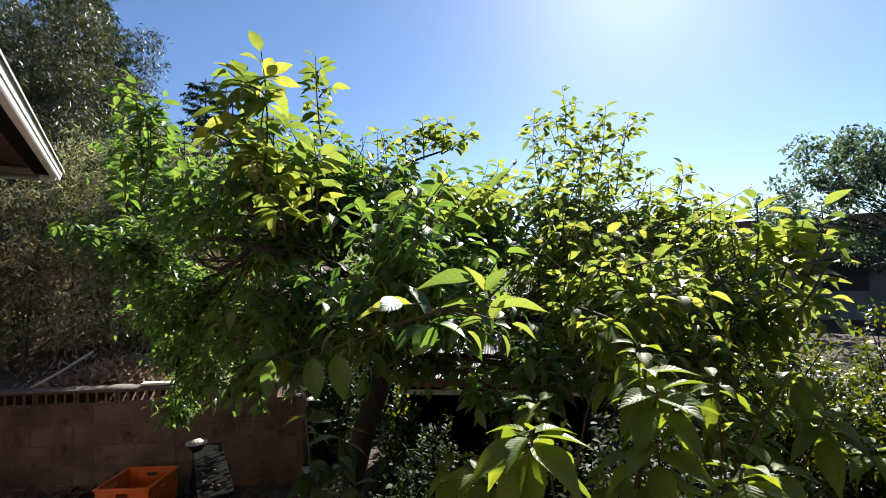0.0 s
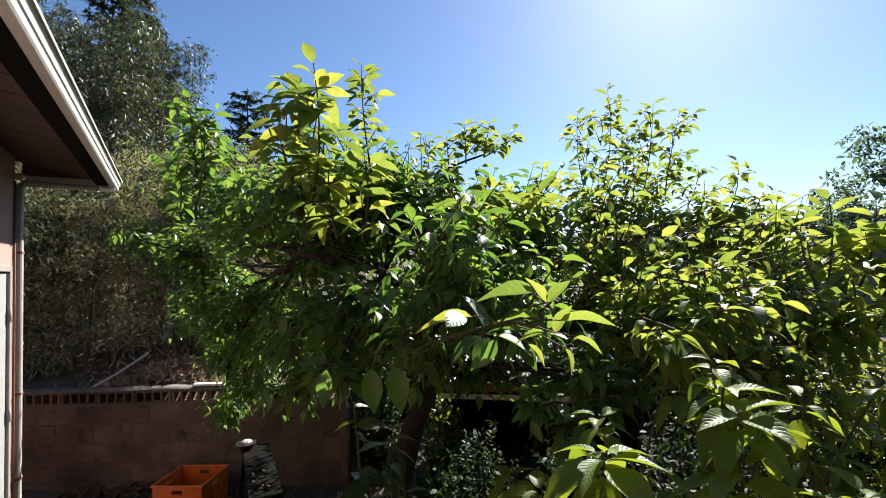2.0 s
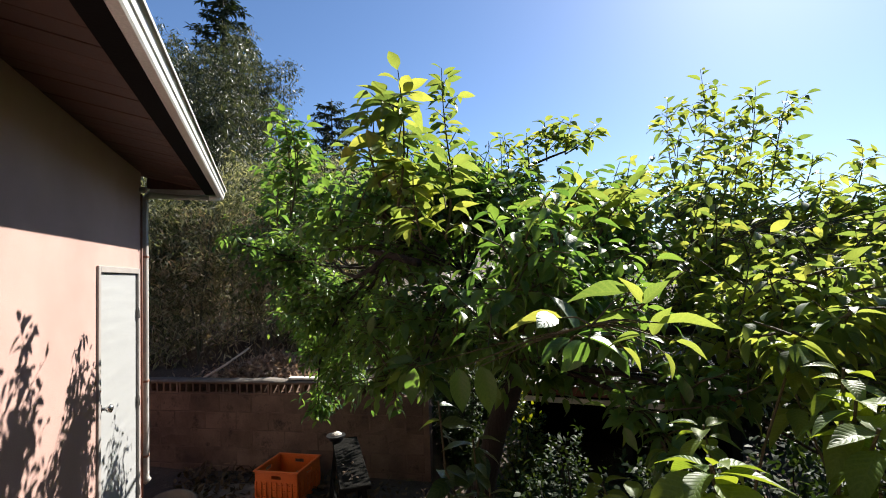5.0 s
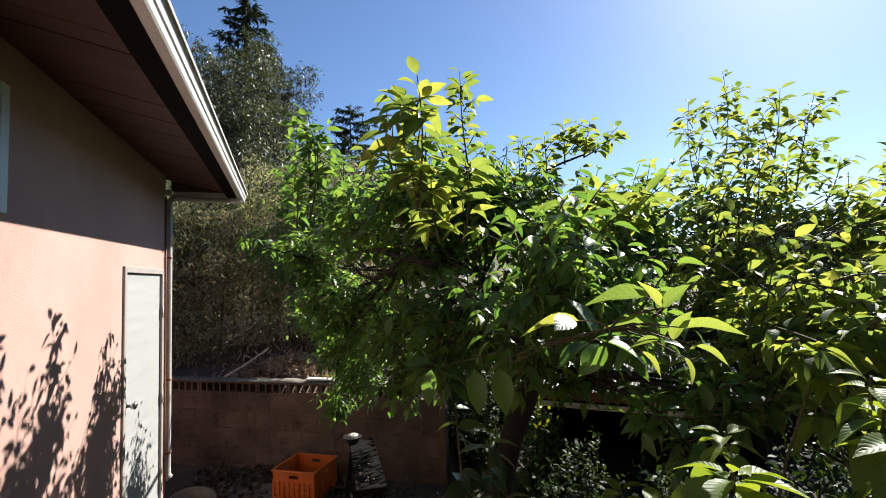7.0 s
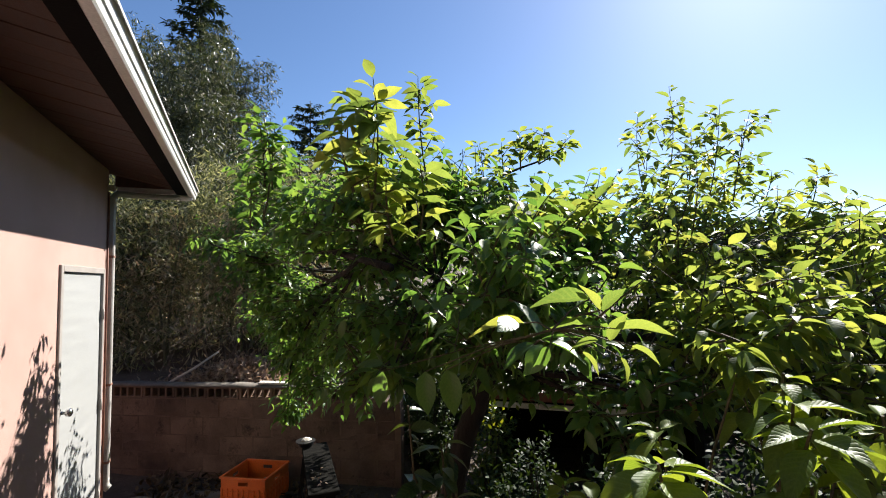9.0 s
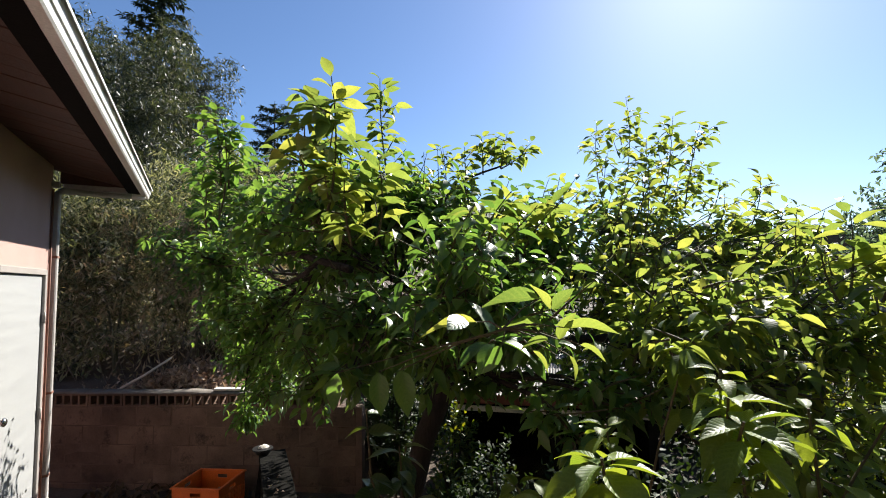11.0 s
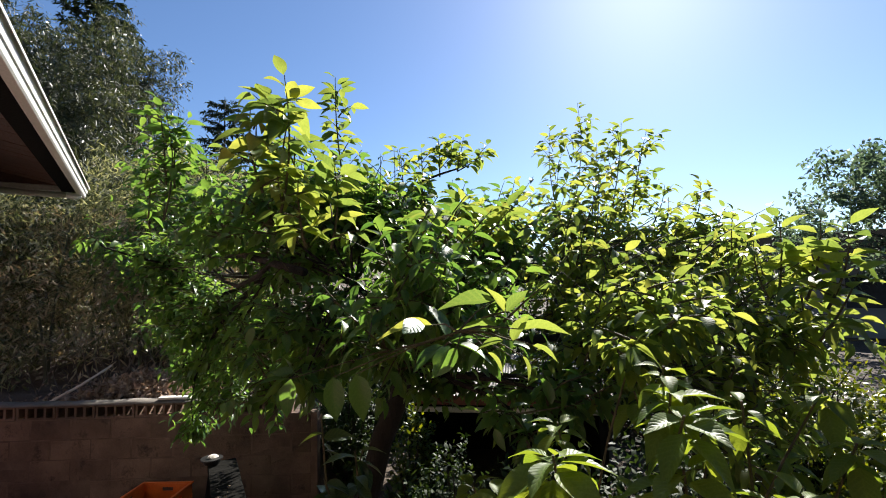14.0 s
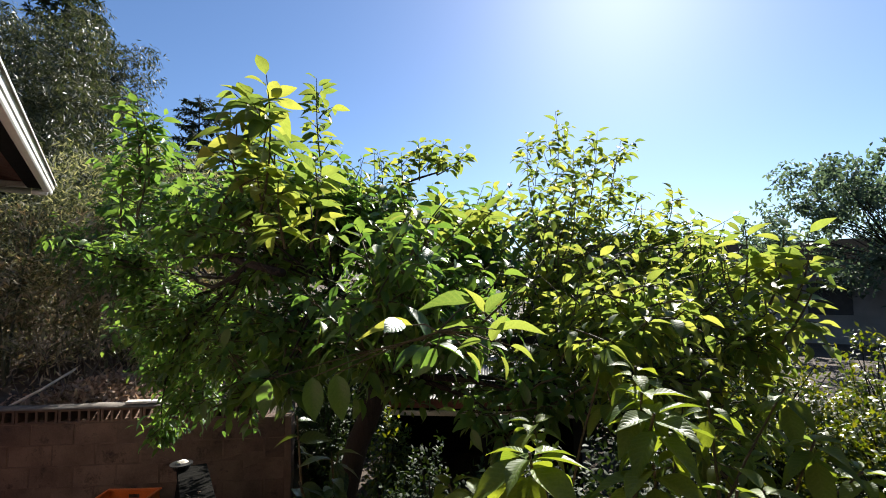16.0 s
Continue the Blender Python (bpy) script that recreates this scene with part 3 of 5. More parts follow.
for a, b in zip(rows_, rows_[1:]):
    for k in range(6):
        bm.faces.new((a[k], a[(k + 1) % 6], b[(k + 1) % 6], b[k]))
bm.faces.new(rows_[0])
bm.faces.new(rows_[-1][::-1])
part("coping", bm, COPING, wall_garden, "uneven pale mortar coping", True)

white_board = tagged(link("white_board", boxed((-0.16, -0.05, 0), (0.16, 0.05, 0.022), 0.006, WALL @ pose(1.94, 0.07, 0.727, 0, 1, 4)), WHITESTONE), "sunlit white board lying on the wall coping", "board")

# ---- things in the yard ----
# orange harvest crate
crate = tagged(empty("crate", pose(0.125, 5.09, GROUND, 0, 0, -33)), "orange plastic harvest crate on the ground by the wall", "crate")
CW, CD, CH = 0.46, 0.44, 0.31


def crate_side(length):
    """A ribbed crate side with slots and a hand hole, along x, outer face at y=0."""
    b = bmesh.new()
    t = 0.008
    hole = length * 0.11
    box(b, (-length / 2, 0, 0), (length / 2, t, CH * 0.18))
    for i in range(9):
        x = -length / 2 + (length - 0.018) * i / 8
        box(b, (x, -0.006, CH * 0.18), (x + 0.018, t, CH * 0.66), 0.002)
    for z in (0.34, 0.50):
        box(b, (-length / 2, 0, CH * z), (length / 2, t, CH * (z + 0.07)))
    box(b, (-length / 2, 0, CH * 0.64), (-hole, t, CH * 0.95))
    box(b, (hole, 0, CH * 0.64), (length / 2, t, CH * 0.95))
    box(b, (-hole, 0, CH * 0.64), (hole, t, CH * 0.74))
    box(b, (-hole, 0, CH * 0.85), (hole, t, CH * 0.95))
    box(b, (-length / 2, 0.006, CH * 0.2), (length / 2, t, CH * 0.66))
    return b


for (x, yv, a, ln) in ((0, -CD / 2, 0, CW), (0, CD / 2, 180, CW), (CW / 2, 0, 90, CD), (-CW / 2, 0, -90, CD)):
    s = part("side", crate_side(ln), ORANGE, crate)
    s.matrix_basis = pose(x, yv, 0, 0, 0, a)
bm = bmesh.new()
for lo, hi in (((-CW / 2 - 0.014, -CD / 2 - 0.014, CH * 0.95), (CW / 2 + 0.014, -CD / 2 + 0.012, CH)), ((-CW / 2 - 0.014, CD / 2 - 0.012, CH * 0.95), (CW / 2 + 0.014, CD / 2 + 0.014, CH)), ((-CW / 2 - 0.014, -CD / 2 + 0.012, CH * 0.95), (-CW / 2 + 0.012, CD / 2 - 0.012, CH)), ((CW / 2 - 0.012, -CD / 2 + 0.012, CH * 0.95), (CW / 2 + 0.014, CD / 2 - 0.012, CH))):
    box(bm, lo, hi, 0.003)
part("rim", bm, ORANGE, crate)
part("bottom", boxed((-CW / 2 + 0.01, -CD / 2 + 0.01, 0.004), (CW / 2 - 0.01, CD / 2 - 0.01, 0.014)), ORANGE, crate)

# crumpled sack in the crate
sack = bmesh.new()
bmesh.ops.create_icosphere(sack, subdivisions=3, radius=1.0)
for v in sack.verts:
    k = 1 + 0.35 * noise.noise(v.co * 1.8) + 0.22 * noise.noise(v.co * 5.0)
    v.co = Vector((v.co.x * 0.085, v.co.y * 0.15, max(v.co.z, -0.75) * 0.12 + 0.09)) * k
for v in sack.verts:
    v.co.z = max(v.co.z, 0.0)
tagged(link("sack", sack, SACK), "crumpled dull orange plastic sack inside the crate", "sack").matrix_basis = crate.matrix_basis @ pose(0.11, 0.02, 0.014)

# old grey board bench by the crate, coloured near-black to suppress sun flecks
bench = tagged(empty("board_bench", pose(0.60, 4.24, GROUND, 0, 0, -4)), "weathered grey board bench beside the crate, darkened to hide sun flecks", "bench")
part("board", boxed((-0.11, -0.66, 0.565), (0.125, 0.46, 0.60), 0.006), NEARBLACK, bench)
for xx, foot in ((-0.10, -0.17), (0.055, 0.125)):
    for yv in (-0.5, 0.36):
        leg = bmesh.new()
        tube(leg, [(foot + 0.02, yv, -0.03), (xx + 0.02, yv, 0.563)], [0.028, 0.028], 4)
        part("leg", leg, NEARBLACK, bench)
part("rail", boxed((-0.125, -0.47, 0.22), (-0.105, 0.33, 0.28), 0.003), NEARBLACK, bench)
pot = tagged(empty("black_pot", pose(0.555, 4.66, GROUND + 0.60, 0, 0, 20)), "low black plastic pot with a white stone in it", "pot")
pb = bmesh.new()
tube(pb, [(0, 0, 0), (0, 0, 0.035), (0, 0, 0.040), (0, 0, 0.050), (0, 0, 0.047), (0, 0, 0.030)], [0.062, 0.080, 0.092, 0.092, 0.082, 0.074], 18)
for v in pb.verts:
    v.co.x *= 1 + 0.10 * noise.noise(v.co * 14)
    v.co.y *= 1 + 0.10 * noise.noise(v.co * 14 + Vector((5, 0, 0)))
part("body", pb, BLACKP, pot)
stone = bmesh.new()
bmesh.ops.create_icosphere(stone, subdivisions=2, radius=0.045)
for v in stone.verts:
    v.co = Vector((v.co.x * 1.1, v.co.y * 0.8, v.co.z * 0.6)) * (1 + 0.35 * noise.noise(v.co * 25)) + Vector((0.01, 0, 0.052))
part("stone", stone, WHITESTONE, pot, "pale stone")


def warped_sheet(w, d, seed, amp=0.02):
    b = bmesh.new()
    r = random.Random(seed)
    nx, ny = 9, 7
    top, low = [], []
    for i in range(nx):
        for k, store, dz in ((0, top, 0.012), (1, low, 0.0)):
            store.append([b.verts.new(((i / (nx - 1) - 0.5) * w + 0.02 * noise.noise((i, k2, seed)), (k2 / (ny - 1) - 0.5) * d + 0.02 * noise.noise((i, k2, seed + 5)), dz + amp + amp * noise.noise((i * 0.5, k2 * 0.5, seed + 9)))) for k2 in range(ny)])
    for i in range(nx - 1):
        for j in range(ny - 1):
            b.faces.new((top[i][j], top[i + 1][j], top[i + 1][j + 1], top[i][j + 1]))
            b.faces.new((low[i][j], low[i][j + 1], low[i + 1][j + 1], low[i + 1][j]))
    for i in range(nx - 1):
        b.faces.new((top[i][0], low[i][0], low[i + 1][0], top[i + 1][0]))
        b.faces.new((top[i][-1], top[i + 1][-1], low[i + 1][-1], low[i][-1]))
    for j in range(ny - 1):
        b.faces.new((top[0][j], top[0][j + 1], low[0][j + 1], low[0][j]))
        b.faces.new((top[-1][j], low[-1][j], low[-1][j + 1], top[-1][j + 1]))
    return b


for k, (x, yv, a, w, d) in enumerate(((-0.36, 5.30, -20, 0.62, 0.42), (-0.15, 4.85, 12, 0.5, 0.36), (-0.72, 5.45, 30, 0.36, 0.3))):
    ob = tagged(link("cardboard", warped_sheet(w, d, k + 3), CARD), "flattened damp cardboard lying on the soil", "cardboard", "cardboard on the ground")
    ob.matrix_basis = pose(x, yv, land_height(x, yv) - 0.008, 0, 0, a)
basin = bmesh.new()
prof = [(0.02, 0.03), (0.15, 0.03), (0.19, 0.11), (0.21, 0.115), (0.21, 0.107), (0.20, 0.10), (0.16, 0.0), (0.02, 0.0)]
rg = [[basin.verts.new((r * math.cos(k * math.tau / 28), r * math.sin(k * math.tau / 28), z)) for k in range(28)] for r, z in prof]
for a, b in zip(rg, rg[1:] + rg[:1]):
    for k in range(28):
        basin.faces.new((a[k], a[(k + 1) % 28], b[(k + 1) % 28], b[k]))
ob = tagged(link("basin", basin, CARD, smooth=True), "old grey round basin on the soil by the downpipe", "basin")
ob.matrix_basis = pose(-0.92, 5.12, GROUND + 0.0, 12, 6, 0)

# leaning dry stick and debris behind the wall
stick = tagged(link("stick", tube(bmesh.new(), [(-0.86, 6.42, 0.66), (-0.56, 6.47, 0.82), (-0.29, 6.50, 1.00)], [0.016, 0.014, 0.011], 8), DRYWOOD, smooth=True), "bleached bamboo stick leaning behind the wall", "stick")
tagged(link("post", tube(bmesh.new(), [(1.70, 9.97, 0.6), (1.70, 9.97, 2.36)], [0.05, 0.05], 12), POSTMAT), "white post beyond the garden wall", "post")

# ---- persimmon tree ----
BROAD = blade(8, 4, 1.0, 0.48, 0.34, 0.34, 1.05, 0.86, 0.03, 0.62)
BROAD_LOW = blade(5, 2, 1.0, 0.44, 0.36, 0.34, 1.0, 0.86, 0.0, 0.62)
LONG = blade(8, 4, 1.0, 0.47, 0.40, 0.34, 1.15, 0.74, 0.03)
SLIM = blade(2, 1, 1.0, 0.20, 0.0, 0.3, 1.0, 0.62)
SMALL = blade(3, 2, 1.0, 0.5, 0.3, 0.2, 1.2, 0.8)
SPARE = blade(3, 1, 1.0, 0.46, 0.0, 0.25, 1.1, 0.8)


# leaves turn their upper side to the light
SUNWARD = Vector((math.sin(az), math.cos(az), 0.3))


def shoot(rng, twigs, leaves, base, tip, count, size, r0=0.005, rise=0.2, first=0.15, slack=0.5, turn_to=0.45, droop=1.05):
    """A leafy twig from base to tip: alternate leaves held out to the sides and drooping."""
    pts = bent(base, tip, rng, 5, 0.08)
    tube(twigs, pts, [r0 * (1 - 0.75 * i / 5) for i in range(6)], 5, False)
    axis = (pts[-1] - pts[0]).normalized()
    turn = rng.uniform(0, math.tau)
    side0 = axis.orthogonal().normalized()
    for k in range(count):
        s = first + (1 - first) * (k + 0.7) / count
        i = min(int(s * 5), 4)
        p = pts[i].lerp(pts[i + 1], s * 5 - i)
        turn += 2.4 + rng.uniform(-0.4, 0.4)
        side = Matrix.Rotation(turn, 3, axis) @ side0
        side.z *= 0.3
        along = side.normalized() * 0.9 + axis * (0.15 + 0.55 * s ** 3) + Vector((0, 0, rise - droop * rng.random()))
        up = Vector((0, 0, 1)) + unit(rng) * slack + axis * 0.3 + SUNWARD * (turn_to + rng.uniform(-0.55, 0.55))
        grown = size * rng.uniform(0.65, 1.12) * (1 - 0.2 * max(s - 0.75, 0) / 0.25)
        leaves.append((tuple(p + along.normalized() * 0.012), tuple(along), tuple(up), grown))


def clump(rng, twigs, leaves, centre, radius, shoots, size, per=8, up=0.35, stem=None, turn_to=0.45):
    c = Vector(centre)
    for _ in range(shoots):
        d = unit(rng)
        d.z = d.z * 0.85 + up * rng.uniform(0, 1.2)
        tip = c + d * radius * rng.uniform(0.55, 1.15)
        b = c + unit(rng) * radius * 0.35
        if stem and rng.random() < 0.5:
            b = stem.lerp(c, rng.uniform(0.5, 1.0)) + unit(rng) * 0.05
        n = max(4, int(per * rng.uniform(0.7, 1.25)))
        shoot(rng, twigs, leaves, b, tip, n, size * rng.uniform(0.85, 1.1), turn_to=turn_to)


def cut_leaves(leaves, near, count):
    """The leaves nearest to a place in the plan, and the rest."""
    order = sorted(range(len(leaves)), key=lambda i: (Vector(leaves[i][0]) - Vector(near)).length)
    keep = set(order[:count])
    return [leaves[i] for i in order[:count]], [f for i, f in enumerate(leaves) if i not in keep]


def single_leaves(leaves, mesh, parent):
    for o, y, z, s in leaves:
        y = Vector(y).normalized()
        x = y.cross(Vector(z)).normalized()
        z = x.cross(y)
        ob = new("leaf", mesh)
        ob.parent = parent
        ob.matrix_basis = Matrix.Translation(o) @ Matrix((x, y, z)).transposed().to_4x4() @ Matrix.Scale(s, 4)


rng = random.Random(5)
tree = tagged(empty("persimmon_tree"), "spreading persimmon tree with sunlit broad green leaves", "tree")
trunk_pts = [Vector((1.02, 2.66, GROUND - 0.1)), Vector((1.07, 2.62, 0.1)), Vector((1.13, 2.56, 0.55)), Vector((1.20, 2.48, 0.95)), Vector((1.30, 2.40, 1.25)), Vector((1.36, 2.36, 1.50)), Vector((1.37, 2.33, 1.62))]
trunk = part("trunk", tube(bmesh.new(), trunk_pts, [0.100, 0.076, 0.066, 0.064, 0.060, 0.052, 0.044], 16), BARK, tree, "rough bark, crown shade put into its colour", True)
CROTCH = Vector((1.36, 2.38, 1.45))
# limbs: the lobes of leaves that each one carries (x, y, z, radius)
OUTER_LIMB = [(-0.39, 6.70, 2.37, 0.37), (0.13, 6.50, 2.86, 0.56), (0.09, 6.44, 2.10, 0.61)]
LEFT_LIMB = [(0.06, 4.30, 2.10, 0.26), (0.30, 4.40, 1.92, 0.30), (0.18, 4.20, 1.72, 0.24), (0.47, 3.54, 2.27, 0.46), (0.45, 3.85, 1.64, 0.46), (0.41, 4.04, 1.28, 0.30), (0.75, 3.3, 1.45, 0.42), (0.34, 5.0, 1.50, 0.42), (0.45, 3.75, 2.5, 0.24), (0.46, 4.38, 2.3, 0.22), (0.38, 4.35, 0.74, 0.18), (0.55, 4.1, 1.02, 0.30)]
LEFT_MID_LIMB = [(0.52, 2.42, 2.30, 0.30), (0.77, 2.40, 2.40, 0.27), (1.00, 2.36, 2.32, 0.27), (0.36, 2.94, 2.28, 0.28), (1.16, 2.30, 2.20, 0.26), (0.81, 2.92, 2.09, 0.55), (1.05, 3.10, 2.35, 0.42), (1.09, 2.54, 2.27, 0.47), (0.74, 2.25, 1.68, 0.36), (0.65, 2.63, 1.40, 0.34), (1.23, 3.58, 2.17, 0.56)]
MIDDLE_LIMB = [(1.30, 2.12, 1.98, 0.45), (1.85, 2.17, 2.07, 0.45), (1.03, 1.24, 1.75, 0.26), (0.89, 1.70, 1.66, 0.33), (1.95, 2.85, 1.84, 0.56), (1.15, 1.5, 1.68, 0.18), (0.90, 1.40, 1.90, 0.32)]
BACK_LIMB = [(3.12, 2.85, 2.40, 0.36), (3.36, 2.40, 2.36, 0.34), (1.93, 1.57, 1.94, 0.43), (3.52, 1.88, 2.05, 0.34), (1.55, 1.13, 1.60, 0.34), (2.72, 2.39, 1.91, 0.56), (1.91, 1.81, 1.60, 0.36), (3.09, 2.04, 1.51, 0.56), (3.02, 1.83, 1.99, 0.42)]
RIGHT_LIMB = [(2.04, 1.23, 1.76, 0.33), (2.51, 1.04, 1.84, 0.35), (2.40, 0.80, 1.76, 0.20), (2.62, 0.88, 1.62, 0.24), (2.40, 0.92, 1.55, 0.28), (2.08, 1.01, 1.50, 0.40), (2.45, 0.95, 1.25, 0.28), (1.81, 0.85, 1.26, 0.34)]
LOW_LIMB = [(1.18, 1.22, 1.40, 0.20), (1.36, 1.20, 1.46, 0.20), (1.33, 1.66, 1.42, 0.22), (1.62, 1.62, 1.42, 0.24), (1.15, 1.76, 1.46, 0.18), (1.72, 1.40, 1.44, 0.22)]
DENSE = 46
# how leafy each limb is
LEAFY = {"outer": 0.9, "left": 1.5, "left_mid": 1.05, "middle": 0.95, "back": 0.70, "right": 0.48, "far": 0.3, "crown": 0.8, "low": 0.4}
# far limb: mostly hidden lobes, added to shade trunk, undergrowth and wall foot
SHADE_LIMB = [(2.6, 3.2, 1.95, 0.5), (3.2, 2.6, 1.75, 0.5), (2.2, 3.2, 1.68, 0.38), (1.7, 3.2, 1.9, 0.45), (3.0, 1.9, 1.5, 0.45), (1.75, 4.9, 1.5, 0.5), (2.1, 5.2, 1.35, 0.4)]
CROWN_LIMB = [(1.45, 2.62, 2.36, 0.30), (1.15, 2.50, 2.36, 0.28), (2.80, 2.21, 2.22, 0.30), (3.00, 1.80, 2.12, 0.30), (2.80, 1.33, 2.00, 0.28), (2.05, 2.30, 2.24, 0.30)]
twigs, leaves, young = bmesh.new(), [], []
for side_, lobes, elbow in (("outer", OUTER_LIMB, (0.95, 6.1, 1.98)), ("left", LEFT_LIMB, (0.75, 3.25, 1.92)), ("left_mid", LEFT_MID_LIMB, (0.98, 2.32, 1.85)), ("middle", MIDDLE_LIMB, (1.45, 2.3, 1.85)), ("back", BACK_LIMB, (2.25, 2.05, 1.90)), ("right", RIGHT_LIMB, (1.75, 1.55, 1.58)), ("far", SHADE_LIMB, (2.0, 2.7, 1.7)), ("crown", CROWN_LIMB, (1.9, 2.4, 2.05)), ("low", LOW_LIMB, (1.1, 1.75, 1.45))):
    e = Vector(elbow)
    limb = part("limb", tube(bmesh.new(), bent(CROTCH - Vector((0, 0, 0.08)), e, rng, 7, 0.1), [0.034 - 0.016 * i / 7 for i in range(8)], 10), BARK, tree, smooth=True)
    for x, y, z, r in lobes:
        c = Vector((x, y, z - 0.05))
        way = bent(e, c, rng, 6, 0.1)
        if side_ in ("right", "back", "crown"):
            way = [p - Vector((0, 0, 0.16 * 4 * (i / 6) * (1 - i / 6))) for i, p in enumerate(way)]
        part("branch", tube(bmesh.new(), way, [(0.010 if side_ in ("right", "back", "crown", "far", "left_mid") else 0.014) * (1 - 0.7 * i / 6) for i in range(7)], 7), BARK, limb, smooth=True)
        clump(rng, twigs, young if side_ in ("right", "back", "crown") else leaves, c, r, int(DENSE * LEAFY[side_] * (r / 0.4) ** 1.6 * (0.6 if z > 2.45 and x > 1.5 else 0.8 if z > 2.25 and side_ == "left_mid" else 0.6 if z > 2.45 else 0.75 if z > 2.25 else 1)) + 4, {"left_mid": 0.092, "outer": 0.095, "left": 0.084, "middle": 0.088, "far": 0.088, "low": 0.088, "crown": 0.098}.get(side_, 0.090), 10, stem=e, turn_to=0.9 if side_ in ("right", "back", "crown") or z > 2.2 else 0.45)
# two bare crooked branches
for pts_, r0 in ((((0.68, 2.20, 1.92), (0.60, 2.54, 1.98), (0.52, 2.88, 2.04), (0.43, 3.22, 2.06), (0.31, 3.58, 2.06)), 0.022), (((0.60, 2.54, 1.98), (0.57, 2.77, 1.91), (0.51, 3.00, 1.86), (0.46, 3.22, 1.89), (0.42, 3.44, 1.97)), 0.016)):
    part("branch", tube(bmesh.new(), pts_, [r0, r0 * 0.9, r0 * 0.8, r0 * 0.65, r0 * 0.4], 8), BARK, tree, smooth=True)
# tall leaders: foot, tip, leaf size, side shoots, spread of the side shoots
LEFT_LEADERS = [
    ((0.12, 2.88, 2.42), (0.07, 2.76, 2.86), 0.095, 8, 0.17),
    ((0.16, 2.86, 2.4), (0.17, 2.78, 2.76), 0.095, 6, 0.15),
    ((0.04, 3.02, 2.25), (0.01, 2.96, 2.6), 0.095, 6, 0.16),
    ((0.45, 1.68, 2.12), (0.43, 1.55, 2.58), 0.13, 8, 0.17),
    ((0.4, 1.74, 2.2), (0.33, 1.6, 2.46), 0.115, 5, 0.13),
    ((0.56, 1.9, 2.2), (0.53, 1.8, 2.46), 0.11, 4, 0.14),
    ((0.95, 2.36, 2.36), (0.84, 2.2, 2.92), 0.105, 10, 0.13),
    ((0.11, 2.84, 2.22), (0.105, 2.75, 2.8), 0.105, 8, 0.165),
    ((0.05, 3.6, 2.25), (0.01, 3.46, 2.66), 0.105, 4, 0.16),
    ((0.31, 3.1, 2.3), (0.33, 3.05, 2.66), 0.12, 4, 0.15),
]
BENT_LEADERS = [
    ((1.6, 2.93, 2.5), (1.55, 2.88, 2.82), 0.095, 4, 0.17),
    ((1.75, 2.89, 2.6), (1.72, 2.86, 2.84), 0.1, 3, 0.16),
    ((1.87, 2.85, 2.64), (1.83, 2.8, 2.9), 0.11, 3, 0.18),
    ((1.98, 2.78, 2.68), (1.99, 2.7, 2.92), 0.12, 4, 0.16),
    ((1.98, 2.78, 2.68), (2.16, 2.66, 2.82), 0.115, 4, 0.18),
]
BACK_LEADERS = [
    ((3.14, 2.8, 2.3), (3.12, 2.6, 3.36), 0.115, 14, 0.28),
    ((3.12, 2.85, 2.4), (2.99, 2.8, 3.2), 0.11, 11, 0.26),
    ((3.24, 2.6, 2.4), (3.22, 2.5, 3.0), 0.115, 10, 0.25),
    ((3.3, 2.45, 2.4), (3.3, 2.31, 3.13), 0.115, 11, 0.26),
    ((3.4, 2.32, 2.4), (3.43, 2.17, 3.06), 0.115, 11, 0.24),
    ((3.5, 2.2, 2.3), (3.55, 2.12, 2.6), 0.11, 4, 0.18),
    ((3.5, 1.95, 2.1), (3.52, 1.82, 2.58), 0.115, 6, 0.17),
    ((3.55, 1.8, 2.1), (3.62, 1.7, 2.36), 0.11, 4, 0.15),
]
RIGHT_LEADERS = [
    ((2.28, 0.86, 1.75), (2.29, 0.84, 2.1), 0.115, 1, 0.1),
    ((2.28, 0.76, 1.75), (2.33, 0.71, 2.08), 0.13, 2, 0.12),
    ((2.24, 0.68, 1.72), (2.27, 0.61, 2.04), 0.13, 2, 0.12),
    ((2.2, 0.7, 1.6), (2.24, 0.58, 1.86), 0.12, 2, 0.12),
    ((2.34, 0.92, 1.75), (2.34, 0.96, 2.04), 0.11, 2, 0.12),
]
INNER_LEADERS = [
    ((1.4, 1.75, 2.0), (1.52, 1.56, 2.24), 0.12, 4, 0.14),
    ((1.3, 1.9, 2.05), (1.33, 1.72, 2.24), 0.115, 4, 0.14),
    ((1.15, 1.7, 2.0), (1.18, 1.58, 2.2), 0.125, 3, 0.12),
    ((0.66, 1.75, 2.0), (0.63, 1.63, 2.32), 0.13, 3, 0.12),
    ((0.56, 1.75, 2.0), (0.51, 1.66, 2.28), 0.13, 3, 0.12),
]
for foot, tip, size, extra, wide in LEFT_LEADERS + BENT_LEADERS + BACK_LEADERS + RIGHT_LEADERS + INNER_LEADERS:
    foot, tip = Vector(foot), Vector(tip)
    gap = (tip - foot).length
    kind_ = leaves if tip.y > 2.7 and tip.x < 0.4 else young
    shoot(rng, twigs, kind_, foot, tip, int(6 + gap * 17), size, 0.006, 0.35, 0.1, droop=0.9)
    for k in range(extra):
        f = foot.lerp(tip, 0.85 * (k + rng.random()) / extra)
        side = unit(rng)
        side.z = abs(side.z) * 0.6 + 0.25
        shoot(rng, twigs, kind_, f, f + side.normalized() * wide * (1.15 - 0.6 * (k + 0.5) / extra), 6, size * 0.92, 0.004, 0.3, droop=0.9)
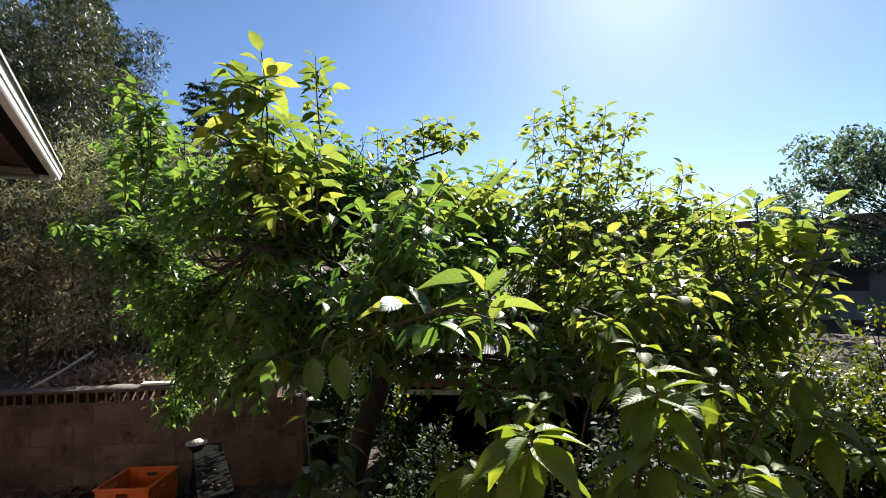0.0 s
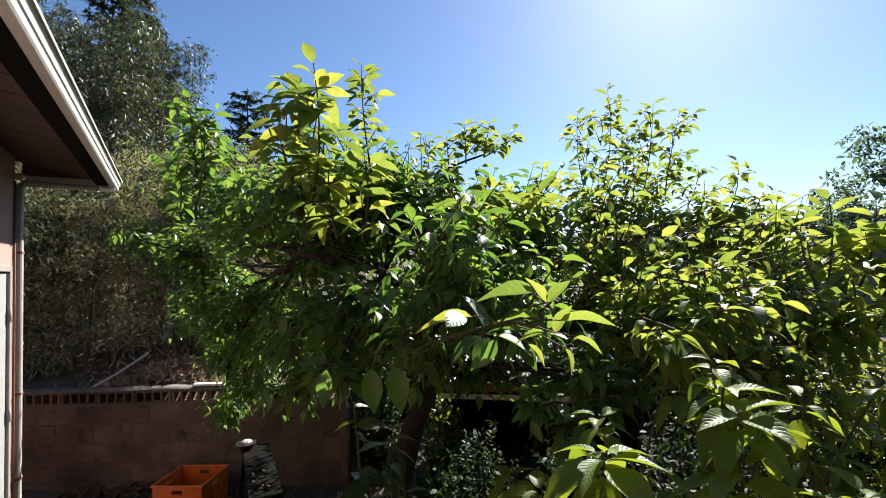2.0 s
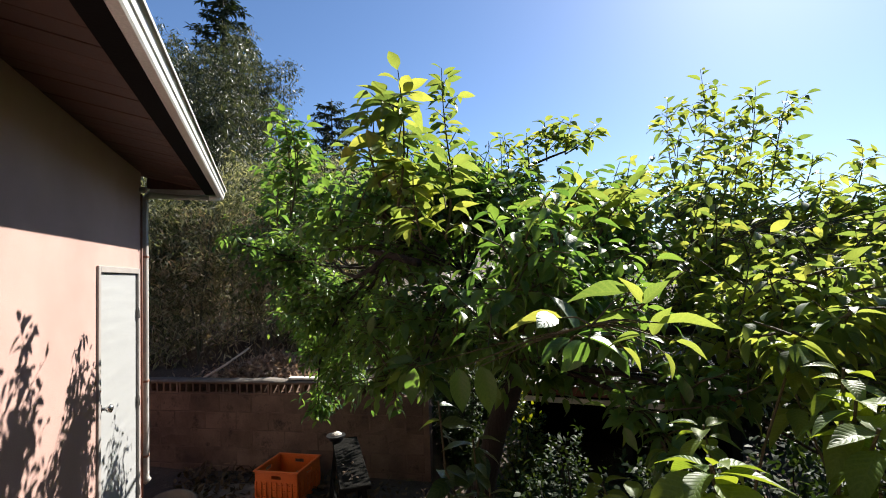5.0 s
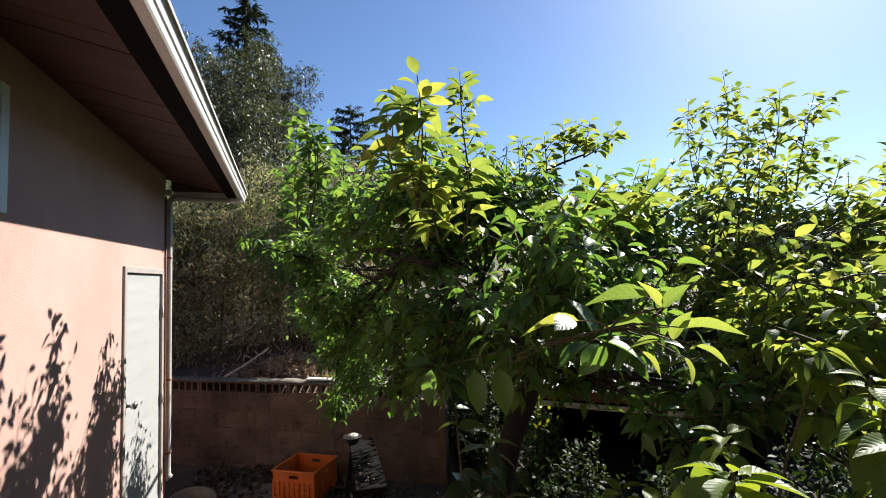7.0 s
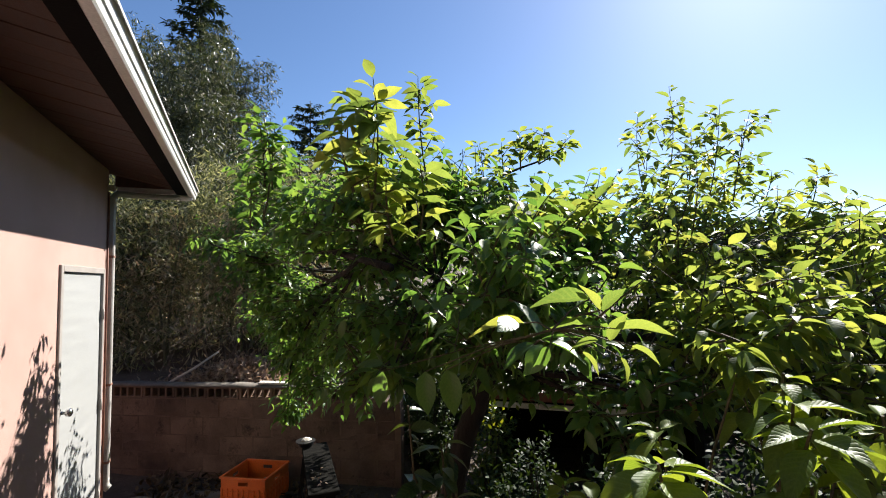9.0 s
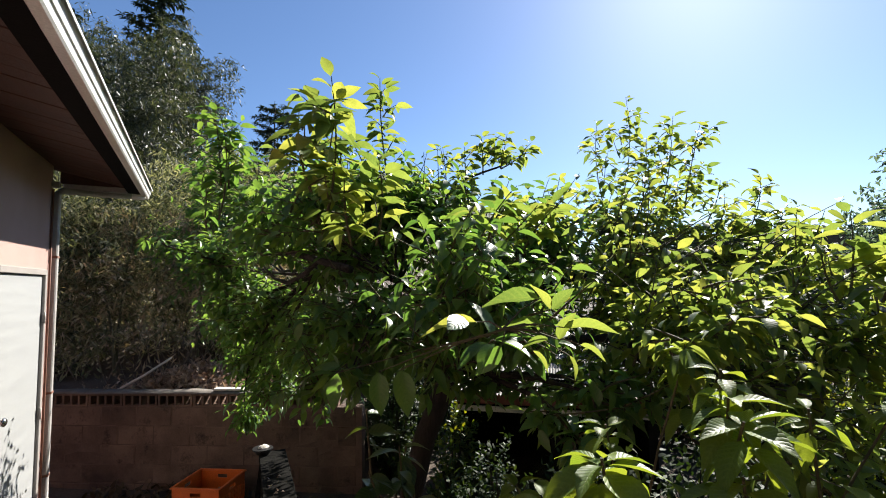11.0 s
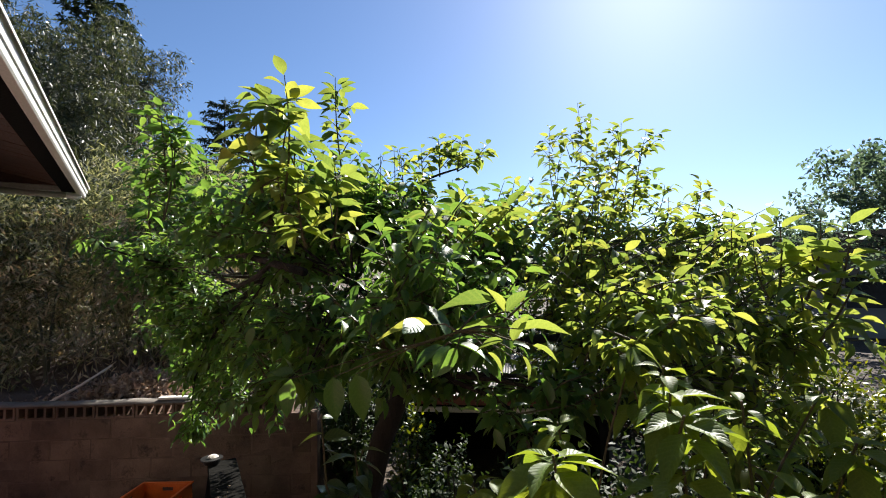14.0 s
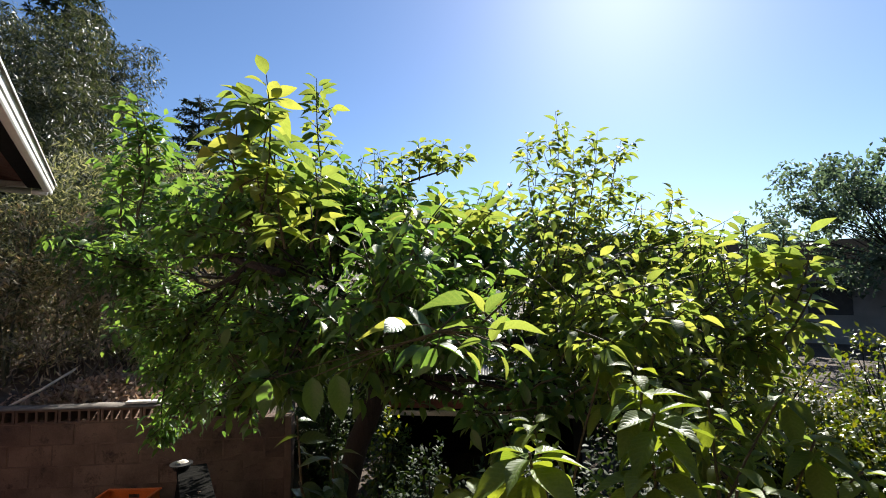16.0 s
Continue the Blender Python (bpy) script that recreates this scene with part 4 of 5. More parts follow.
for pts_, r0 in ((((1.50, 2.70, 2.05), (1.56, 2.92, 2.40), (1.68, 2.92, 2.58), (1.87, 2.85, 2.66), (1.98, 2.78, 2.70)), 0.013), (((2.75, 2.50, 1.95), (3.00, 2.75, 2.20), (3.12, 2.84, 2.40)), 0.011), (((3.00, 2.30, 2.00), (3.24, 2.45, 2.30), (3.34, 2.42, 2.42)), 0.011)):
    part("branch", tube(bmesh.new(), pts_, [r0 * (1 - 0.12 * k) for k in range(len(pts_))], 8), BARK, tree, smooth=True)
# near spray: a long twig with large arching leaves
near_twig = bent((1.10, 1.45, 1.62), (0.66, 0.86, 1.74), rng, 6, 0.05)
tube(twigs, near_twig, [0.007 - 0.0008 * i for i in range(7)], 6, False)
UPWARD = Vector((0, 0, 1))
spray = []
SPRAY = [((0.638, 0.938, 1.752), (0.514, 1.005, 1.724), 0.135), ((0.774, 0.865, 1.807), (0.66, 0.951, 1.791), 0.135), ((0.766, 0.839, 1.74), (0.688, 0.902, 1.742), 0.105), ((0.798, 0.809, 1.74), (0.868, 0.736, 1.734), 0.12), ((0.804, 0.863, 1.779), (0.787, 0.882, 1.839), 0.075), ((0.808, 0.86, 1.779), (0.837, 0.836, 1.832), 0.075), ((0.8, 0.831, 1.71), (0.819, 0.821, 1.761), 0.075), ((0.861, 0.825, 1.694), (0.886, 0.794, 1.67), 0.07), ((0.809, 0.876, 1.705), (0.757, 0.916, 1.683), 0.075), ((0.84, 0.84, 1.667), (0.85, 0.819, 1.625), 0.06), ((0.776, 0.899, 1.677), (0.795, 0.875, 1.64), 0.065)]
HANGING = [((0.715, 0.948, 1.687), (0.63, 0.985, 1.593), 0.10), ((0.471, 1.18, 1.61), (0.462, 1.142, 1.459), 0.115), ((0.526, 1.158, 1.614), (0.539, 1.112, 1.466), 0.125), ((0.441, 1.501, 1.558), (0.415, 1.484, 1.454), 0.12)]
for foot, tip, size in SPRAY + HANGING:
    foot, tip = Vector(foot), Vector(tip)
    d = tip - foot
    hangs = d.z < -0.06
    origin = min(near_twig, key=lambda p: (p - foot).length)
    tube(twigs, [foot, foot.lerp(origin, 0.5) + Vector((0, 0, 0.01)), origin], [0.0015, 0.002, 0.003], 5, False)
    d.z += 0.25 * d.length if abs(d.z) < 0.04 else 0
    (leaves if hangs else spray).append((tuple(foot), tuple(d), tuple(UPWARD + unit(rng) * 0.15 + (Vector((-0.4, -0.9, -0.7)) if hangs else SUNWARD * 0.75)), size))
# one leaf tilted so that it mirrors the sun
mirror_leaf = [((0.535, 0.815, 1.775), (-0.70, -0.50, -0.13), (0.21, -0.51, 0.83), 0.078)]
for foot, tip, n in (((0.85, 1.25, 1.60), (0.70, 0.95, 1.70), 5), ((0.95, 1.2, 1.65), (0.85, 0.90, 1.66), 6), ((0.75, 1.6, 1.75), (0.56, 1.18, 1.66), 5)):
    shoot(rng, twigs, leaves, foot, tip, n, 0.12, 0.005, 0.2, 0.35, 0.25)


# low shaded clumps before the trunk
side_rng = random.Random(31)
for c, r, n, size in (((0.70, 2.05, 1.54), 0.17, 10, 0.105), ((0.80, 1.95, 1.60), 0.17, 10, 0.100), ((0.62, 1.98, 1.46), 0.13, 7, 0.110), ((0.88, 2.00, 1.50), 0.12, 5, 0.100)):
    clump(side_rng, twigs, leaves, c, r, n, size, 7, 0.1)
    part("branch", tube(bmesh.new(), bent((0.98, 2.32, 1.85), c, side_rng, 5, 0.08), [0.009, 0.008, 0.007, 0.005, 0.004, 0.003], 6), BARK, tree, smooth=True)


# a thin level bough reaching out over the garden wall
bough = [(0.37, 4.19, 1.96), (0.14, 4.15, 2.05), (-0.08, 4.1, 2.11), (-0.22, 4.04, 2.16), (-0.32, 3.98, 2.22)]
part("branch", tube(bmesh.new(), bough, [0.012, 0.010, 0.008, 0.006, 0.003], 7), BARK, tree, smooth=True)
for c, r, n in (((-0.3, 4.0, 2.21), 0.09, 2), ((-0.16, 4.05, 2.15), 0.12, 3), ((-0.01, 4.1, 2.15), 0.13, 4), ((0.14, 4.15, 2.09), 0.15, 4), ((0.25, 4.2, 1.94), 0.16, 5), ((0.03, 4.11, 1.97), 0.11, 2), ((0.29, 4.2, 1.72), 0.16, 4), ((0.26, 4.18, 1.44), 0.14, 4)):
    clump(side_rng, twigs, leaves, c, r, n, 0.088, 7, 0.1)


def thinned(rows, foot, radius, share):
    """Thin the leaves along a lane of light through the crown."""
    ray = Vector((math.sin(az) * math.cos(el), math.cos(az) * math.cos(el), math.sin(el)))
    out = []
    for row in rows:
        v = Vector(row[0]) - Vector(foot)
        a = v.dot(ray)
        if a > 0.12 and row[0][2] < 2.2 and (v - ray * a).length < radius and rng.random() < share:
            continue
        out.append(row)
    return out


for foot, radius, share in (((1.05, 0.52, 1.50), 0.36, 0.85), ((0.75, 0.66, 1.46), 0.26, 0.85), ((0.53, 0.80, 1.76), 0.14, 0.85), ((1.12, 0.58, 1.62), 0.20, 0.6), ((1.30, 0.82, 1.60), 0.26, 0.6)):
    leaves, young = thinned(leaves, foot, radius, share), thinned(young, foot, radius, share)
# small sunlit clumps over the shrub
for c, r, n, size in (((1.24, 0.84, 1.66), 0.10, 7, 0.085), ((1.40, 0.80, 1.70), 0.12, 6, 0.085), ((1.55, 1.02, 1.62), 0.14, 7, 0.09), ((1.55, 1.1, 1.74), 0.15, 9, 0.08), ((1.63, 0.99, 1.78), 0.15, 9, 0.08), ((1.6, 0.84, 1.74), 0.14, 8, 0.08), ((1.71, 0.82, 1.65), 0.15, 8, 0.08), ((1.56, 0.89, 1.65), 0.12, 6, 0.08), ((1.48, 1.18, 1.64), 0.12, 6, 0.08)):
    clump(side_rng, twigs, young, c, r, n, size, 7, 0.3, turn_to=0.9)
tw = part("twig", twigs, TWIG, tree)
tw["kind"] = "stuff"
near_leaves, other = cut_leaves(leaves, (0.5, 0.8, 1.9), 290)
single_leaves(near_leaves, blade_mesh("leaf", BROAD, PERSIMMON), tree)
single_leaves(spray, blade_mesh("leaf", BROAD, YOUNGLEAF), tree)
single_leaves(mirror_leaf, blade_mesh("leaf", blade(8, 4, 1.0, 0.55, 0.12, 0.10, 1.05, 0.86, 0.02, 0.62), GLOSSLEAF), tree)
cloud("foliage", BROAD_LOW, other, PERSIMMON, tree, "mass of broad green leaves")
cloud("young_foliage", BROAD_LOW, young, YOUNGLEAF, tree, "yellow-green younger leaves")

# ---- long-leaved shrub close by ----
shrub = tagged(empty("long_leaved_shrub"), "young shrub with long ribbed leaves in rosettes", "shrub")
sleaves, stems = [], bmesh.new()
root = Vector((1.3, 1.05, GROUND - 0.05))
for c, n, size in (((0.75, 0.66, 1.50), 16, 0.170), ((1.02, 0.54, 1.56), 11, 0.165), ((0.99, 0.53, 1.46), 9, 0.165), ((1.07, 0.60, 1.59), 10, 0.14), ((1.11, 0.64, 1.64), 8, 0.10), ((1.07, 0.40, 1.43), 9, 0.15),
                   ((1.20, 0.51, 1.57), 6, 0.10), ((1.02, 0.91, 1.46), 10, 0.13), ((0.89, 1.01, 1.26), 12, 0.14), ((1.25, 0.83, 1.63), 10, 0.10), ((1.35, 0.90, 1.50), 9, 0.12), ((1.74, 0.54, 1.52), 10, 0.13), ((1.70, 0.46, 1.39), 12, 0.14),
                   ((1.45, 0.50, 1.30), 12, 0.15), ((1.11, 0.73, 1.30), 12, 0.15), ((1.07, 0.56, 1.34), 9, 0.14), ((0.95, 1.23, 1.20), 10, 0.14), ((1.53, 0.74, 1.42), 10, 0.14), ((2.07, 0.45, 1.22), 12, 0.15), ((1.85, 0.70, 1.25), 11, 0.14)):
    c = Vector(c)
    pts = bent(root + unit(rng) * 0.08, c, rng, 7, 0.08)
    tube(stems, pts, [0.008 - 0.005 * i / 7 for i in range(8)], 6)
    turn = rng.uniform(0, 6)
    for k in range(n):
        turn += 2.4 + rng.uniform(-0.25, 0.25)
        q = k / n
        pitch = radians(-48 + 78 * q + rng.uniform(-14, 14))
        along = Vector((math.cos(turn) * math.cos(pitch), math.sin(turn) * math.cos(pitch), math.sin(pitch)))
        p = c - Vector((0, 0, 0.05 * (1 - q))) + along * 0.012
        sleaves.append((tuple(p), tuple(along), tuple(Vector((0, 0, 1)) + unit(rng) * 0.22), size * rng.uniform(0.75, 1.05) * (0.55 + 0.45 * (1 - q) ** 0.7)))
part("stem", stems, TWIG, shrub)["kind"] = "stuff"
single_leaves(sleaves, blade_mesh("leaf", LONG, LONGLEAF), shrub)

# ---- sapling with half-dry leaves by the wall ----
sapling = tagged(empty("sapling"), "thin sapling with pale drooping leaves below the tree", "sapling")
st, sl = bmesh.new(), []
base = Vector((0.88, 2.22, GROUND - 0.05))
for tip in ((0.76, 2.20, 1.24), (0.86, 2.02, 1.10), (0.95, 2.15, 1.05), (0.74, 2.1, 0.98), (0.9, 1.95, 0.9)):
    pts = bent(base, tip, rng, 7, 0.06)
    tube(st, pts, [0.012 - 0.008 * i / 7 for i in range(8)], 6)
    for k in range(20):
        p = pts[3 + k % 4].lerp(pts[4 + k % 4], rng.random())
        d = unit(rng)
        d.z = d.z * 0.4 - 0.1
        sl.append((tuple(p), tuple(d), tuple(Vector((0, 0, 1)) + unit(rng) * 0.6), rng.uniform(0.10, 0.16)))
part("stem", st, TWIG, sapling)["kind"] = "stuff"
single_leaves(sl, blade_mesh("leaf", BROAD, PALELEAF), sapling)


# ---- shrubs and hedge ----
def bush(name, label, centre, radii, count, size, mat, seed, category="shrub", template=None):
    """A rounded shrub: stems from the root, leafy twig ends through its volume."""
    r = random.Random(seed)
    root_ = empty(name, pose(centre[0], centre[1], land_height(centre[0], centre[1]) - 0.03))
    tagged(root_, label, category)
    stems_, lv = bmesh.new(), []
    for _ in range(count):
        d = unit(r)
        rad = r.random() ** 0.45
        p = Vector((d.x * radii[0], d.y * radii[1], abs(d.z) * radii[2])) * rad
        p *= 1 + 0.25 * noise.noise(p * 2.2 + Vector((seed, 0, 0)))
        p.z += 0.03
        if r.random() < 0.12:
            tube(stems_, bent((p.x * 0.2, p.y * 0.2, 0), p, r, 4, 0.08), [0.012, 0.010, 0.008, 0.006, 0.003], 5, False)
        a = p.normalized() * 0.6 + Vector((0, 0, 0.5)) + unit(r) * 0.5
        for k in range(7):
            q = p + a * (k - 3) * size * 0.4
            along = unit(r) + a * 0.3
            lv.append((tuple(q), tuple(along), tuple(Vector((0, 0, 1)) + unit(r) * 0.7), size * r.uniform(0.7, 1.2)))
    part("stem", stems_, BARK, root_)["kind"] = "stuff"
    cloud("foliage", template or SPARE, lv, mat, root_)
    return root_


# these shrubs carry the tree's shade in their leaf colour
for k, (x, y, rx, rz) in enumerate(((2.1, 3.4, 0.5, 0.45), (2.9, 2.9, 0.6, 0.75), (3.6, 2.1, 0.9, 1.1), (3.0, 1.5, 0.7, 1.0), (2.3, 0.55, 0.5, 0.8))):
    bush("undergrowth_shrub", "dense green shrub under the tree, shade put into its leaf colour", (x, y), (rx, rx, rz), int(520 * rx), 0.075, SHADELEAF, 40 + k)
bush("undergrowth_shrub", "small-leaved shrub in front of the shed, shade put into its colour", (2.05, 3.05), (0.36, 0.36, 0.98), 200, 0.045, SHADELEAF, 47)
# added shrub that keeps the sun off the wall's end face
bush("undergrowth_shrub", "shrub added to shade the end of the garden wall, coloured dark", (1.98, 5.02), (0.36, 0.36, 1.45), 420, 0.07, SHADELEAF, 48)
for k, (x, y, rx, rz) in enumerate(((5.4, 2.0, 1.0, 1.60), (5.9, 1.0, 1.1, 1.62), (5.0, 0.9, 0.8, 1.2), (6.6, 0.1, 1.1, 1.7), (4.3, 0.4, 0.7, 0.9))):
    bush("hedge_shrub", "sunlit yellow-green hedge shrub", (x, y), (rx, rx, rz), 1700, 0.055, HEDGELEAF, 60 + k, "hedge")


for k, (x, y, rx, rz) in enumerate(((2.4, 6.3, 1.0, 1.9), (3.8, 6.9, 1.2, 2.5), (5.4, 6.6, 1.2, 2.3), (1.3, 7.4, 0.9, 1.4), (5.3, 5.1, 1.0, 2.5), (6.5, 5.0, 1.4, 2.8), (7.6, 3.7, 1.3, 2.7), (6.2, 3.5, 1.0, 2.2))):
    bush("tall_shrub", "tall shrub beyond the garden wall, leaf colour darkened as if shaded", (x, y), (rx, rx, rz), 900, 0.09, SHADELEAF, 80 + k)
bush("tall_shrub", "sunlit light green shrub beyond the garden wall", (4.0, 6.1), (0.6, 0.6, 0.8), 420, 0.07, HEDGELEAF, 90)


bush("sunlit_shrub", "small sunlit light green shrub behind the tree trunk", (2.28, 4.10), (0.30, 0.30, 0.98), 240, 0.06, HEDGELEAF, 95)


# ---- bamboo grove ----
def bamboo(seed, height, mat, density=1.0, per=15, size=(0.07, 0.135)):
    """One bamboo: jointed leaning culm, side twigs, slim drooping leaves."""
    r = random.Random(seed)
    ob = empty("bamboo")
    lean = Vector((r.uniform(-0.6, 0.6), r.uniform(-0.6, 0.6), 0))
    pts = [Vector((0, 0, -0.3)) + Vector((lean.x * s * s, lean.y * s * s, height * s)) for s in (i / 16 for i in range(17))]
    part("culm", tube(bmesh.new(), pts, [0.024 * (1 - 0.85 * i / 16) for i in range(17)], 7), CULM, ob, smooth=True)
    tw_, lv = bmesh.new(), []
    n = int(height * 44 * density)
    for k in range(n):
        s = 0.10 + 0.90 * r.random() ** 0.8
        i = min(int(s * 16), 15)
        p = pts[i].lerp(pts[i + 1], s * 16 - i)
        a = r.uniform(0, math.tau)
        reach = r.uniform(0.35, 0.9) * (1.15 - 0.6 * s)
        tip = p + Vector((math.cos(a) * reach, math.sin(a) * reach, r.uniform(-0.1, 0.45) * reach))
        if k % 3 == 0:
            tube(tw_, [p, p.lerp(tip, 0.5) + Vector((0, 0, 0.06)), tip], [0.005, 0.004, 0.002], 4, False)
        for _ in range(per):
            q = p.lerp(tip, r.uniform(0.6, 1.05)) + unit(r) * 0.10
            d = unit(r)
            d.z = -abs(d.z) * 0.7
            lv.append((tuple(q), tuple(d), tuple(Vector((0, 0, 1)) + unit(r) * 0.9), r.uniform(*size)))
    part("twig", tw_, CULM, ob)["kind"] = "stuff"
    cloud("foliage", SLIM, lv, mat, ob)
    return tagged(ob, "tall bamboo behind the wall, haze grey put into its dense green leaves", "bamboo", "bamboo grove")


rng = random.Random(21)
kinds = [bamboo(200 + k, h, BAMBOOLEAF, 0.85, 22, (0.09, 0.165)) for k, h in enumerate((5.2, 6.2, 7.6, 4.4))]
low = [tagged(bamboo(230 + k, h, m, 1.2, 15, (0.07, 0.15)), lab, "bamboo", "bamboo undergrowth") for k, (h, m, lab) in enumerate(((2.6, BRUSHLEAF, "low green bamboo at the foot of the grove"), (2.2, DRYLEAF, "low dry brown bamboo at the foot of the grove"), (3.2, BRUSHLEAF, "low green bamboo at the foot of the grove")))]
spots = []
for row, (v, n) in enumerate(((3.0, 16), (4.0, 16), (5.2, 16), (6.6, 10))):
    for k in range(n):
        u = -8.5 + 10.2 * (k + rng.uniform(0.1, 0.9)) / n
        spots.append((u, v + rng.uniform(-0.5, 0.5), row))
spots += [(-2.05, 5.9, 9)]
used = [False] * len(kinds)
for k, (u, v, row) in enumerate(spots):
    p = WALL @ Vector((u, v, 0))
    z = land_height(p.x, p.y)
    if u > (-0.8 if v < 3.6 else -1.55):
        continue
    i = 1 if row == 9 else rng.choice((1, 2, 2)) if u < -4.4 else (0 if u < -1.2 and v > 3.6 else 3)
    m = pose(p.x, p.y, z, 0, 0, rng.uniform(0, 360))
    if not used[i]:
        kinds[i].matrix_basis = m
        used[i] = True
    else:
        copy_thing(kinds[i], m)
for i, ob in enumerate(kinds):
    if not used[i]:
        ob.matrix_basis = pose(-6.0 - i, 12.0, land_height(-6.0 - i, 12.0))
placed = [False] * 3
for k in range(45):
    u, v = -4.5 + 6.6 * (k + rng.random()) / 45, rng.choice((1.0, 1.6, 2.4)) + rng.uniform(-0.3, 0.3)
    if u > 0.1 and v < 1.6:
        v += 1.0
    p = WALL @ Vector((u, v, 0))
    m = pose(p.x, p.y, land_height(p.x, p.y), 0, 0, rng.uniform(0, 360))
    i = k % 3
    if not placed[i]:
        low[i].matrix_basis = m
        placed[i] = True
    else:
        copy_thing(low[i], m)

# dead canes leaning through the foot of the grove
canes = bmesh.new()
for _ in range(150):
    u, v = rng.uniform(-4.0, 1.4), rng.uniform(0.5, 2.6)
    p = WALL @ Vector((u, v, 0))
    z = land_height(p.x, p.y)
    lean = Vector((rng.uniform(-0.7, 0.7), rng.uniform(-0.5, 0.3), 1.0)).normalized() * rng.uniform(0.3, 1.1)
    a = Vector((p.x, p.y, z - 0.05))
    tube(canes, bent(a, a + lean, rng, 4, 0.06), [0.005, 0.005, 0.004, 0.004, 0.002], 4, False)
dead = link("dead_cane", canes, COPING)
tagged(dead, "pale dead canes and twigs under the bamboo", "brushwood", kind="stuff")

# dry leaf and twig heap behind the wall
heap, hb2 = [], bmesh.new()
for _ in range(4200):
    u, v = rng.gauss(1.25, 0.42), 0.28 + abs(rng.gauss(0, 0.6))
    p = WALL @ Vector((u, v, 0))
    z = land_height(p.x, p.y) + 0.26 * math.exp(-((u - 1.3) / 0.5) ** 2 - ((v - 0.75) / 0.5) ** 2) * rng.random() ** 0.4
    heap.append(((p.x, p.y, z + 0.01), tuple(unit(rng)), tuple(Vector((0, 0, 1)) + unit(rng) * 0.9), rng.uniform(0.03, 0.09)))
cloud("leaf_heap", SMALL, heap, HEAPLEAF)
tagged(bpy.data.objects["leaf_heap"], "heap of bleached dry leaves behind the wall", "leaf litter")
litter = []
for _ in range(5000):
    x, y = rng.uniform(-1.0, 5.5), rng.uniform(-0.5, 5.6)
    if (LAND @ Vector((x, y, 0))).y > -0.03:
        continue
    litter.append(((x, y, land_height(x, y) + rng.uniform(0.004, 0.03)), tuple(unit(rng) * 1.0 + Vector((0, 0, 0.1))), tuple(Vector((0, 0, 1)) + unit(rng) * 0.35), rng.uniform(0.04, 0.10)))
for _ in range(1500):
    x, y = rng.uniform(-1.0, 0.9), rng.uniform(4.2, 6.1)
    if (LAND @ Vector((x, y, 0))).y > -0.03:
        continue
    litter.append(((x, y, land_height(x, y) + rng.uniform(0.004, 0.05)), tuple(unit(rng) + Vector((0, 0, 0.2))), tuple(Vector((0, 0, 1)) + unit(rng) * 0.6), rng.uniform(0.04, 0.12)))
cloud("leaf_litter", SMALL, litter, OLDLEAF)
tagged(bpy.data.objects["leaf_litter"], "fallen brown leaves on the garden soil", "leaf litter")


fallen = []
for _ in range(11):
    p = bench.matrix_basis @ Vector((rng.uniform(-0.08, 0.08), rng.uniform(-0.6, -0.05), 0.606))
    fallen.append((tuple(p), tuple(unit(rng) + Vector((0, 0, 0.05))), tuple(Vector((0, 0, 1)) + unit(rng) * 0.3), rng.uniform(0.02, 0.06)))
cloud("fallen_leaves", SMALL, fallen, HEAPLEAF)
tagged(bpy.data.objects["fallen_leaves"], "few pale dry leaves lying on the bench board", "leaf litter")


# ---- conifers behind the grove ----
def conifer(height, spread, seed, label):
    r = random.Random(seed)
    ob = empty("conifer")
    part("trunk", tube(bmesh.new(), [(0, 0, -0.3), (0, 0, height * 0.5), (0, 0, height)], [height * 0.016, height * 0.009, 0.02], 8), BARK, ob, smooth=True)
    lv, br = [], bmesh.new()
    tiers = int(height / 0.8)
    for t in range(tiers):
        s = 0.12 + 0.88 * t / tiers
        z = height * s
        reach = spread * (1 - s) ** 0.68 + 0.14
        for k in range(8):
            a = (k + r.uniform(0.1, 0.9)) * math.tau / 8
            d = Vector((math.cos(a), math.sin(a), -0.12 + 0.3 * s))
            root_ = Vector((0, 0, z + r.uniform(-0.25, 0.25)))
            tip = root_ + d * reach * r.uniform(0.55, 1.1)
            tube(br, [root_, tip], [0.03, 0.008], 4, False)
            for j in range(int(14 + reach * 30)):
                q = root_.lerp(tip, r.uniform(0.1, 1.0) ** 0.8)
                e = d * 0.7 + unit(r) * 0.9
                e.z = e.z * 0.35 - 0.12
                lv.append((tuple(q + unit(r) * 0.06), tuple(e), tuple(Vector((0, 0, 1)) + unit(r) * 0.35), r.uniform(0.20, 0.44)))
    part("branch", br, BARK, ob)["kind"] = "stuff"
    cloud("foliage", blade(3, 1, 1.0, 0.3, 0.0, 0.35, 1.2, 0.8), lv, NEEDLE, ob)
    return tagged(ob, label, "conifer")


c1 = conifer(17.7, 4.4, 301, "tall dark conifer with tiered branches beyond the bamboo")
c1.matrix_basis = pose(-2.3, 27.2, 1.0)
c2 = conifer(14.0, 6.0, 302, "dark blue-green conifer beyond the bamboo")
c2.matrix_basis = pose(4.2, 33.8, 0.8)
c3 = conifer(15.0, 5.0, 303, "tall dark conifer half hidden by the bamboo")
c3.matrix_basis = pose(-6.5, 25.0, 1.0)


